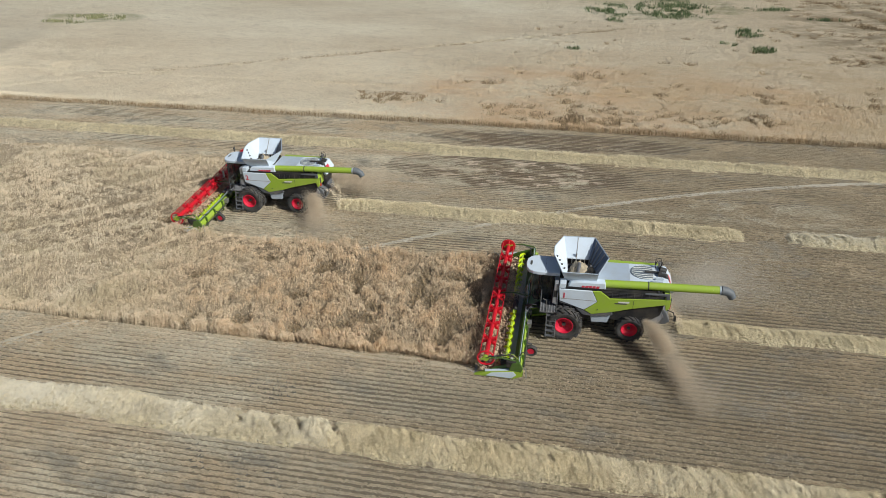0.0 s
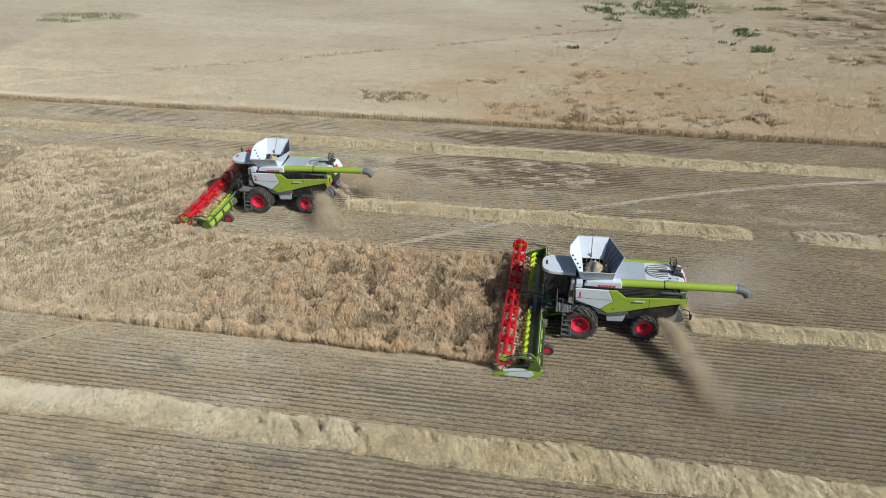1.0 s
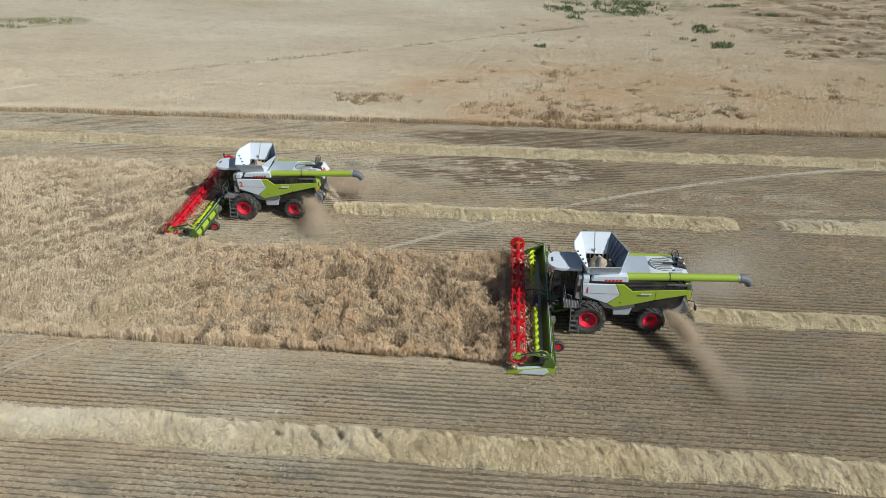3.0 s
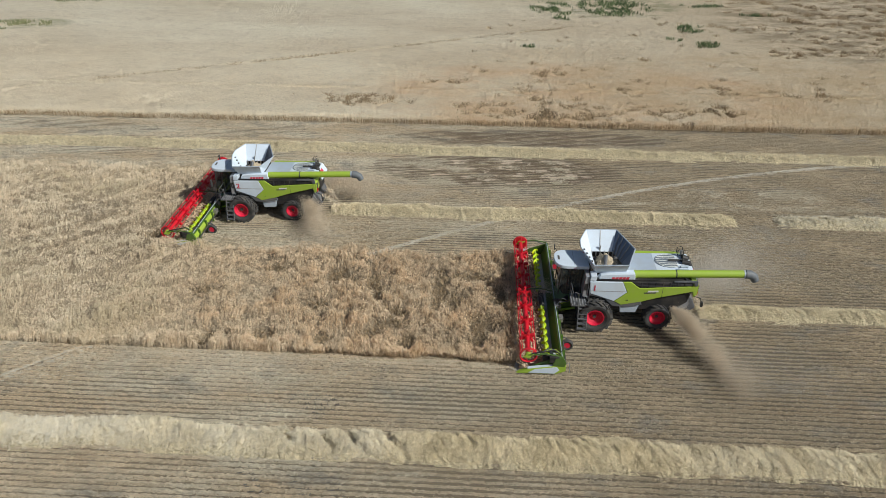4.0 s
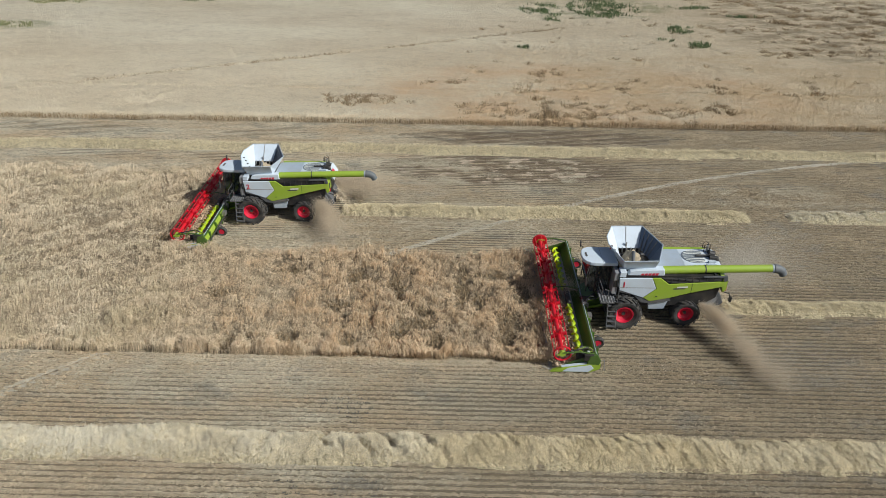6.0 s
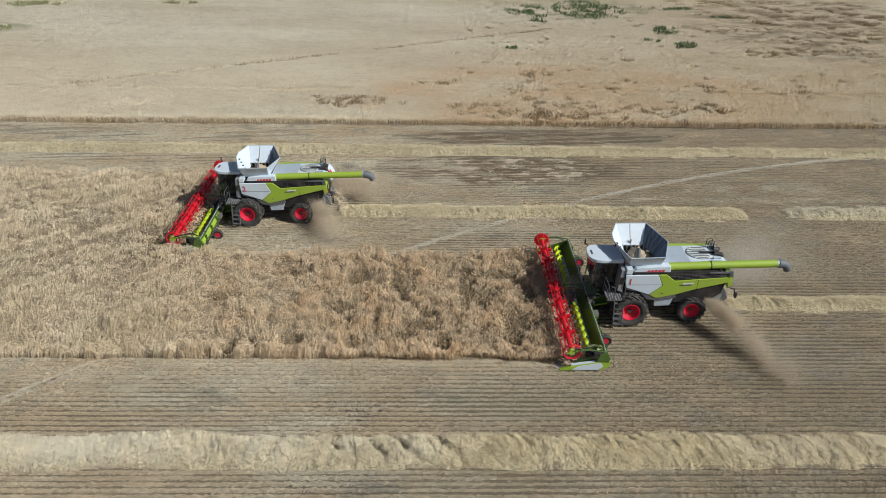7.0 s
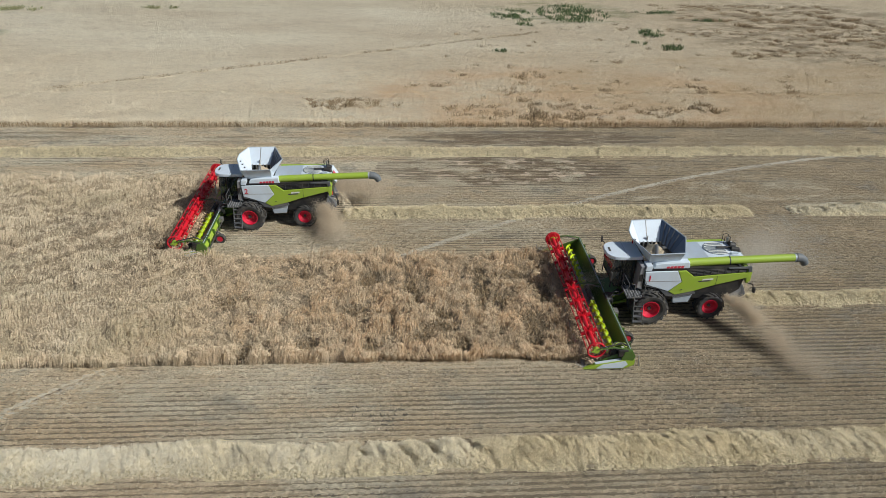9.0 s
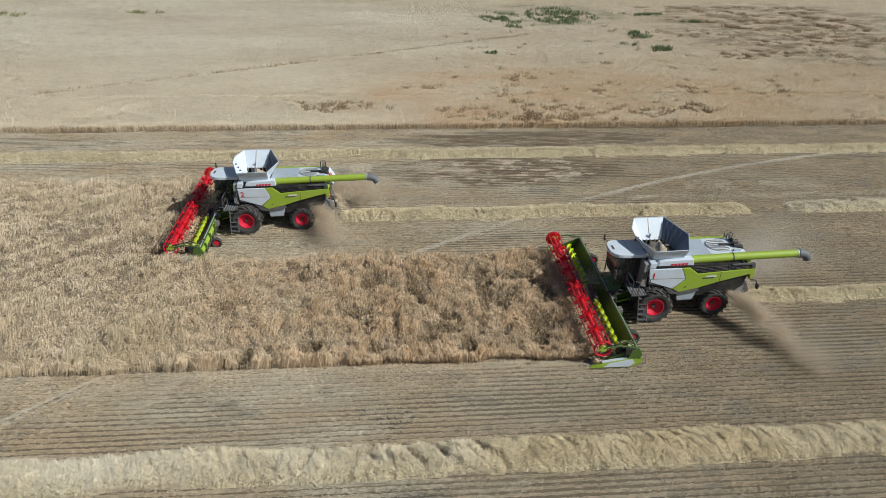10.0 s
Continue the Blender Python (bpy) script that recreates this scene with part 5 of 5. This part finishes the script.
def engine_deck(root):
    d = part("engine_deck", Shape().prism([(1.68, 3.30), (1.68, 3.46), (3.5, 3.52), (3.5, 3.34)], -1.02, 1.28).rounded(0.02), M_SILVER, root, "silver sheet metal engine deck")
    part("deck_lip", Shape().box(1.68, 3.4, -1.06, -1.0, 3.34, 3.52), M_GREY, d)
    w = part("screen_panel", Shape().prism([(3.5, 3.36), (3.5, 3.52), (5.25, 3.56), (5.25, 3.36)], -0.75, 1.27).rounded(0.02), M_WHITE, root, "pale panel round the rotary radiator screen")
    c = (4.35, 0.42, 3.545)
    disc = Shape()
    n = 32
    v = [(c[0] + 0.80 * math.cos(2 * math.pi * k / n), c[1] + 0.74 * math.sin(2 * math.pi * k / n), c[2] - 0.04 + dz) for dz in (0, 0.045) for k in range(n)]
    disc.add(v, [tuple(range(n)), tuple(range(2 * n - 1, n - 1, -1))] + [(k, k + n, (k + 1) % n + n, (k + 1) % n) for k in range(n)])
    s = part("radiator_screen", disc, M_MESH, root, "round grey radiator screen with bars")
    for k in range(7):
        y = c[1] - 0.57 + 0.19 * k
        half = math.sqrt(max(0.05, 0.74**2 - (y - c[1]) ** 2)) * 0.98
        bow = [(c[0] + half * u, y + 0.09 * (1 - u * u) * (1 if k > 3 else -1 if k < 3 else 0), c[2] + 0.015) for u in (-1, -0.6, -0.2, 0.2, 0.6, 1)]
        part("screen_bar", Shape().tube(bow, 0.022, 5), M_PALE, s)
    part("suction_arm", Shape().tube([(c[0], c[1], c[2] + 0.06), (c[0] + 0.9, c[1] - 0.02, c[2] + 0.08)], 0.07, 8), M_DARK, s)
    part("air_intake", Shape().tube([(5.1, 0.2, 3.62), (5.5, 0.15, 3.60), (5.62, 0.0, 3.3)], 0.16, 10).tube([(5.2, 0.75, 3.6), (5.55, 0.75, 3.5)], 0.2, 10).rounded(0.02), M_BLACK, root, "black air intake and ducts", smooth=False)
    part("duct", Shape().tube([(4.9, -0.3, 3.62), (5.35, -0.25, 3.62)], 0.07, 8).tube([(4.7, -0.55, 3.60), (5.3, -0.6, 3.60)], 0.05, 8), M_SILVER, root)
    part("exhaust", Shape().tube([(5.2, 1.0, 3.4), (5.2, 1.0, 3.95)], 0.08, 10), M_STEEL, root, "steel exhaust pipe")
    rail = Shape()
    for y in (1.25, 0.95):
        rail.tube([(5.0, y, 3.4), (5.0, y, 4.0), (5.18, y, 4.08), (5.32, y, 4.0), (5.36, y, 3.4)], 0.022, 6)
    rail.tube([(5.0, 0.95, 3.75), (5.0, 1.25, 3.75)], 0.02, 6).tube([(5.34, 0.95, 3.75), (5.34, 1.25, 3.75)], 0.02, 6)
    part("rear_rail", rail, M_BLACK, root, "black tube rail of the rear ladder")
    hood = Shape().prism([(5.28, 3.55), (5.62, 3.52), (5.98, 2.95), (5.86, 2.9), (5.5, 3.36), (5.28, 3.40)], -0.55, 1.3).rounded(0.03)
    h = part("rear_hood", hood, M_WHITE, root, "pale sloping rear hood")
    part("hood_mark", Shape().plate([(5.70, -0.1, 3.41), (5.84, -0.1, 3.19), (5.84, 0.6, 3.19), (5.70, 0.6, 3.41)], 0.012), M_MARK, h, "red lettering shown as a bar")
    part("rear_corner", Shape().prism([(5.40, 3.30), (5.72, 3.22), (5.74, 2.55), (5.55, 2.35), (5.45, 2.7)], -1.58, -0.58).rounded(0.04), M_LIME, root, "lime green rear corner")
    part("rear_grille", Shape().box(5.60, 5.66, -0.5, 1.3, 1.9, 2.9), M_BLACK, root)
    for k in range(5):
        part("rear_lamp", Shape().box(5.72, 5.78, -1.5 + 0.001 * k, -1.3, 2.45 + 0.14 * k, 2.55 + 0.14 * k).rounded(0.01), M_LENS if k < 2 else M_DARK, root)
    br = part("lamp_bracket", Shape().tube([(5.6, -1.35, 2.3), (6.0, -1.5, 2.25), (6.12, -1.55, 1.85)], 0.03, 6), M_BLACK, root, "black bracket with rear lamp")
    part("lamp_head", Shape().box(6.05, 6.17, -1.66, -1.46, 1.75, 2.05).rounded(0.02), M_BLACK, br)
    chop = Shape().prism([(4.45, 2.0), (5.35, 2.3), (5.70, 1.9), (5.95, 1.35), (5.75, 1.15), (5.1, 1.0), (4.6, 1.1)], -1.15, 1.15).rounded(0.06)
    part("straw_chopper", chop, M_SLATE, root, "slate grey straw chopper housing at the rear")
    part("chopper_side", Shape().prism([(4.62, 2.05), (5.3, 2.2), (5.55, 1.7), (5.25, 1.15), (4.8, 1.2)], -1.28, -1.14).rounded(0.03), M_GREY, root, "grey side shield of the chopper")
    fl = Shape()
    for k in range(220):
        f = random.random()
        x, y, z = 5.8 + 1.0 * f + random.gauss(0, 0.1), random.uniform(-0.75, 0.75), 1.75 - 1.45 * f * f + random.gauss(0, 0.1)
        d = Vector((random.gauss(0.5, 0.4), random.gauss(0, 0.4), random.gauss(-0.6, 0.4))).normalized() * random.uniform(0.08, 0.2)
        fl.plate([(x, y, z), (x + d.x, y + d.y, z + d.z), (x + d.x + 0.01, y + d.y + 0.03, z + d.z), (x + 0.01, y + 0.03, z)], 0.006)
    tagged(part("straw_flow", fl, M_TRAMPLED, root, "straw falling from the rear"), kind="stuff")


def reel_half(header, y0, y1):
    """Half of the pick-up reel: tube, six tine bars and star plates."""
    ax, az, r = -4.05, 1.18, 0.43
    tube = part("reel_tube", Shape().tube([(ax, y0, az), (ax, y1, az)], 0.125, 14), M_RED, header, "red pick-up reel tube")
    for k in range(6):
        a = 2 * math.pi * (k + 0.35) / 6
        x, z = ax + r * math.cos(a), az + r * math.sin(a)
        bar = Shape().tube([(x, y0, z), (x, y1, z)], 0.026, 6)
        tines = Shape()
        n = int((y1 - y0) / 0.11)
        for j in range(n):
            y = y0 + (j + 0.5) * (y1 - y0) / n
            tines.add([(x - 0.008, y - 0.008, z), (x + 0.008, y - 0.008, z), (x, y + 0.01, z), (x + 0.05, y, z - 0.24)], [(0, 1, 2), (0, 1, 3), (1, 2, 3), (2, 0, 3)])
        part("tine_bar", bar, M_RED, header, "thin red tine bar of the reel")
        tagged(part("reel_tines", tines, M_TINE, header, "row of thin dark red spring tines"), kind="stuff")
    count = 5
    for j in range(count):
        if j == (0 if y0 < 0 else count - 1):
            continue    # the end ring takes its place
        y = y0 + 0.12 + (y1 - y0 - 0.24) * j / (count - 1)
        outline = []
        for k in range(6):
            a = 2 * math.pi * (k + 0.35) / 6
            c, t = math.cos(a), math.sin(a)
            outline += [(ax + r * c + 0.07 * t, az + r * t - 0.07 * c), (ax + r * c - 0.07 * t, az + r * t + 0.07 * c)]
            a += math.pi / 6
            outline.append((ax + 0.17 * math.cos(a), az + 0.17 * math.sin(a)))
        star = Shape().prism(outline, y - 0.085, y + 0.085).rounded(0.01)
        part("reel_star", star, M_RED, header, "red star plate of the reel")
    return tube


def screw_half(header, y0, y1, hand):
    """Half of the intake screw: a tube with a helical flight."""
    ax, az = -3.02, 0.72
    t = part("screw_tube", Shape().tube([(ax, y0, az), (ax, y1, az)], 0.075, 14), M_LIME, header, "green intake screw tube", smooth=True)
    fl = Shape()
    turns = (y1 - y0) / 0.62
    n = int(turns * 16)
    for inner, outer in ((0.05, 0.205),):
        v, f = [], []
        for k in range(n + 1):
            a = hand * 2 * math.pi * turns * k / n
            y = y0 + (y1 - y0) * k / n
            for rr in (inner, outer):
                for dy in (-0.012, 0.012):
                    v.append((ax + rr * math.cos(a), y + dy, az + rr * math.sin(a)))
        for k in range(n):
            i, j = 4 * k, 4 * k + 4
            f += [(i, i + 2, j + 2, j), (i + 1, j + 1, j + 3, i + 3), (i + 2, i + 3, j + 3, j + 2)]
        fl.add(v, f)
    part("screw_flight", fl, M_LEAF, t, "bright lime helical screw flight")


def side_divider(header, side):
    """The pointed end cover of the header."""
    y0, y1 = (-6.12, -5.90) if side < 0 else (5.98, 6.22)
    body = Shape().prism([(-4.66, 0.10), (-4.1, 0.36), (-3.3, 0.56), (-2.3, 0.72), (-1.98, 0.66), (-2.0, 0.35), (-2.5, 0.12)], y0, y1).rounded(0.04)
    d = part("crop_divider", body, M_LIME, header, "lime green pointed crop divider")
    face = y0 - 0.012 if side < 0 else y1 + 0.012
    part("divider_panel", Shape().plate([(-4.0, face, 0.18), (-3.7, face, 0.42), (-2.5, face, 0.64), (-2.35, face, 0.42), (-2.6, face, 0.18)], 0.02).plate([(-4.05, y0 + 0.03, 0.43), (-2.5, y0 + 0.03, 0.715), (-2.5, y1 - 0.03, 0.715), (-4.05, y1 - 0.03, 0.43)], 0.03), M_WHITE, d, "silver side panel")
    part("divider_rod", Shape().tube([(-4.60, (y0 + y1) / 2, 0.18), (-5.05, (y0 + y1) / 2 + side * 0.05, 0.45), (-5.05, (y0 + y1) / 2 + side * 0.05, 0.62)], 0.022, 6), M_STEEL, d)
    part("end_sheet", Shape().prism([(-4.3, 0.15), (-3.4, 0.7), (-2.4, 1.1), (-2.2, 1.1), (-2.3, 0.3)], *((-5.88, -5.83) if side < 0 else (5.93, 5.98))), M_GREEN, header, "green end sheet")


def cutting_header(root):
    wall = Shape().prism([(-2.28, 1.12), (-2.20, 1.12), (-2.45, 0.28), (-2.58, 0.28)], -5.95, 5.95)
    h = part("header", wall, M_GREEN, root, "wide green grain header")
    part("top_beam", Shape().prism([(-2.33, 1.10), (-2.33, 1.18), (-2.15, 1.18), (-2.15, 1.06)], -5.98, 5.98).rounded(0.02), M_GREEN, h, "green top beam")
    part("beam_edge", Shape().tube([(-2.24, -5.9, 1.195), (-2.24, 5.9, 1.195)], 0.025, 6), M_SILVER, h)
    part("back_sheet", Shape().prism([(-2.20, 1.08), (-2.08, 0.75), (-2.25, 0.30), (-2.45, 0.28)], -5.9, 5.9), M_LIME, h, "lime green back sheet")
    part("cutting_table", Shape().prism([(-2.5, 0.30), (-4.55, 0.16), (-4.62, 0.10), (-2.5, 0.20)], -5.95, 5.95), M_STEEL, h, "worn steel cutting table with straw")
    knife = Shape()
    for k in range(150):
        y = -5.9 + 0.0787 * k
        knife.add([(-4.60, y - 0.03, 0.11), (-4.60, y + 0.03, 0.11), (-4.72, y, 0.10), (-4.60, y, 0.14)], [(0, 1, 2), (0, 2, 3), (1, 3, 2), (0, 3, 1)])
    tagged(part("cutter_bar", knife, M_STEEL, h, "steel cutter bar with knife fingers"), kind="stuff")
    straw = Shape()
    for k in range(2600):
        x, y = random.uniform(-4.5, -3.1), random.uniform(-5.8, 5.8)
        z = 0.20 + (x + 4.5) * 0.07 + random.uniform(0, 0.3)
        d = Vector((random.gauss(0, 1), random.gauss(0, 1), random.gauss(0, 0.4))).normalized() * random.uniform(0.1, 0.3)
        straw.add([(x, y, z), (x + d.x, y + d.y, z + d.z), (x + d.x + 0.02, y + d.y + 0.03, z + d.z), (x + 0.02, y + 0.03, z)], [(0, 1, 2, 3)])
    tagged(part("cut_straw", straw, M_CROP, h, "cut stems lying on the table"), kind="stuff")
    screw_half(h, -5.75, -0.75, 1)
    screw_half(h, 0.75, 5.75, -1)
    part("retracting_fingers", Shape().tube([(-2.95, -0.75, 0.74), (-2.95, 0.75, 0.74)], 0.16, 12), M_DARK, h, "dark drum with retracting fingers")
    reel_half(h, -5.80, 0.10)
    reel_half(h, 0.36, 5.86)
    for y in (-5.86, 5.92):
        ring = part("reel_ring", Shape().ring((-4.05, y, 1.18), 0.45, 0.05), M_RED, h, "red end ring of the reel")
        if y > 0:
            part("end_disc", Shape().lathe((-4.05, y - 0.03, 1.18), [(-0.012, 0.02), (-0.012, 0.42), (0.012, 0.42), (0.012, 0.02)], 24), M_RED, ring, "red end disc of the reel")
        part("reel_hub", Shape().lathe((-4.05, y, 1.18), [(-0.08, 0.01), (-0.08, 0.17), (0.06, 0.2), (0.06, 0.01)], 10).tube([(-4.3, y - 0.04, 1.1), (-3.75, y - 0.04, 1.3)], 0.06, 6), M_LIME, ring, "lime green reel drive")
    for y in (-5.92, 0.23, 5.99):
        arm = part("reel_arm", Shape().tube([(-2.25, y, 1.20), (-3.1, y, 1.36), (-4.05, y, 1.24)], 0.042, 6), M_GREEN, h, "green reel arm")
        part("reel_cylinder", Shape().tube([(-2.3, y + 0.06, 1.0), (-3.2, y + 0.06, 1.32)], 0.035, 6), M_STEEL, arm)
    side_divider(h, -1)
    side_divider(h, 1)
    drive = Shape().box(-2.9, -2.4, -6.1, -5.9, 0.9, 1.25).tube([(-2.4, -5.95, 1.45), (-2.7, -5.9, 1.62), (-3.2, -5.9, 1.5), (-3.9, -5.95, 1.36)], 0.035, 6).tube([(-2.3, -5.8, 1.45), (-2.1, -5.6, 1.6), (-2.0, -5.2, 1.3)], 0.03, 6)
    part("header_drive", drive, M_BLACK, h, "black header drive and hoses")
    for k in range(4):
        bend = 0.12 * k
        part("drive_hose", Shape().tube([(-2.25 - 0.1 * k, -5.7 + 0.1 * k, 1.15), (-2.6 - bend, -5.75 + 0.08 * k, 1.55 - 0.05 * k), (-3.1 - bend, -5.85, 1.42 - 0.04 * k), (-3.55 - 0.05 * k, -5.88, 1.2)], 0.022, 6), M_STEP if k % 2 else M_LIME, h)
    part("drive_shield", Shape().prism([(-2.75, 0.7), (-2.6, 1.2), (-2.2, 1.28), (-2.0, 0.9), (-2.1, 0.6)], -6.12, -5.98).rounded(0.03), M_GREEN, h, "dark green drive shield")
    for k in range(6):
        x = -2.35 - 0.22 * k
        part("end_hose", Shape().tube([(x, -5.62, 1.02), (x - 0.10, -5.74 - 0.02 * k, 1.30 - 0.02 * k), (x - 0.32, -5.84, 1.26), (x - 0.46, -5.80, 0.96)], 0.024, 6), M_BLACK if k % 3 else M_LIME, h)
    part("end_gearbox", Shape().box(-3.25, -2.75, -5.80, -5.50, 0.70, 1.02).tube([(-3.0, -5.85, 0.86), (-3.0, -5.45, 0.86)], 0.11, 10).rounded(0.03), M_BLACK, h, "black gearbox at the end of the header")
    part("end_clamp", Shape().box(-3.62, -3.46, -5.90, -5.76, 1.18, 1.36).box(-2.72, -2.60, -5.88, -5.72, 1.10, 1.30).rounded(0.015), M_PALE, h)
    part("marker_arm", Shape().tube([(-2.1, -6.0, 0.8), (-1.85, -6.15, 1.0), (-1.8, -6.2, 0.35)], 0.03, 6), M_STEEL, h)
    part("drive_cover", Shape().box(-2.50, -2.15, -6.0, -5.80, 0.75, 1.05).rounded(0.05), M_LEAF, h, "bright lime drive cover")
    for y in (-3.85, 4.4):
        w = part("gauge_wheel", Shape().lathe((0, 0, 0), [(-0.08, 0.02), (-0.08, 0.2), (0.08, 0.2), (0.08, 0.02)], 16), M_RIM, h, "small red support wheel", at=(-1.72, y, 0.36))
        part("gauge_tyre", Shape().lathe((0, 0, 0), [(-0.09, 0.2), (-0.13, 0.3), (-0.07, 0.36), (0.07, 0.36), (0.13, 0.3), (0.09, 0.2)], 24), M_TYRE, w)
        part("wheel_bracket", Shape().tube([(-2.15, y, 0.9), (-1.72, y + 0.16, 0.7), (-1.72, y + 0.16, 0.36)], 0.04, 6), M_DARK, h)
    for y in (-5.2, -3.9, -2.6, -1.4, 1.4, 2.6, 3.9, 5.2):
        part("frame_post", Shape().box(-2.14, -2.0, y - 0.05, y + 0.05, 0.3, 1.1).rounded(0.015), M_GREEN, h)
    part("frame_pipe", Shape().tube([(-1.98, -5.6, 0.62), (-1.98, -0.9, 0.66)], 0.045, 8), M_DARK, h, "dark hydraulic pipe along the back")
    part("frame_pipe", Shape().tube([(-1.98, 0.9, 0.66), (-1.98, 5.6, 0.62)], 0.045, 8), M_DARK, h, "dark hydraulic pipe along the back")
    part("valve_block", Shape().box(-2.1, -1.85, -2.3, -1.9, 0.75, 1.05).rounded(0.02), M_STEEL, h, "steel valve block")
    mat_v, mat_f = [], []
    nx, ny = 12, 90
    for j in range(ny + 1):
        for i in range(nx + 1):
            x, y = -4.5 + 1.35 * i / nx, -5.85 + 11.7 * j / ny
            mat_v.append((x, y, 0.24 + 0.08 * i / nx + 0.16 * noise.noise(Vector((x * 4, y * 4, 2.0)))))
    for j in range(ny):
        for i in range(nx):
            k = j * (nx + 1) + i
            mat_f.append((k, k + 1, k + nx + 2, k + nx + 1))
    tagged(part("crop_mat", Shape().add(mat_v, mat_f), M_UNDER, h, "mat of cut crop on the table"), kind="stuff")
    feeder = Shape().prism([(-2.20, 1.15), (-0.5, 2.05), (-0.2, 1.9), (-0.3, 1.2), (-2.1, 0.35), (-2.25, 0.4)], -0.78, 0.78).rounded(0.03)
    part("feeder_house", feeder, M_GREEN, root, "green feeder house below the cab")
    part("feeder_pipe", Shape().tube([(-2.1, -0.86, 1.0), (-0.6, -0.9, 1.7)], 0.06, 8).tube([(-2.0, -0.9, 0.6), (-0.5, -0.95, 1.0)], 0.07, 8), M_LIME, root, "lime green lifting cylinder")


def combine(x, y, digit, label):
    root = new("combine_harvester")
    tagged(root, label, "combine harvester", "combine harvesters")
    root.location = (x, y, 0)
    for side in (-1, 1):
        wheel(root, 0.0, side * 1.92, 1.06, 0.64, 0.53, side, 16)
        wheel(root, 0.0, side * 1.20, 1.06, 0.64, 0.53, side, 16)
        wheel(root, 3.72, side * 1.42, 0.85, 0.62, 0.45, side, 15)
    body_panels(root)
    grain_tank(root)
    unloading_auger(root)
    cab(root)
    access(root)
    engine_deck(root)
    cutting_header(root)
    sign(digit, 0.52, M_MARK, root, (-0.26, -1.612, 2.62))
    return root


combine(0.0, 0.30, "1", "lime green and pale grey combine harvester numbered one, cutting crop")
combine(-24.64, 11.95, "2", "lime green and pale grey combine harvester numbered two, cutting crop")
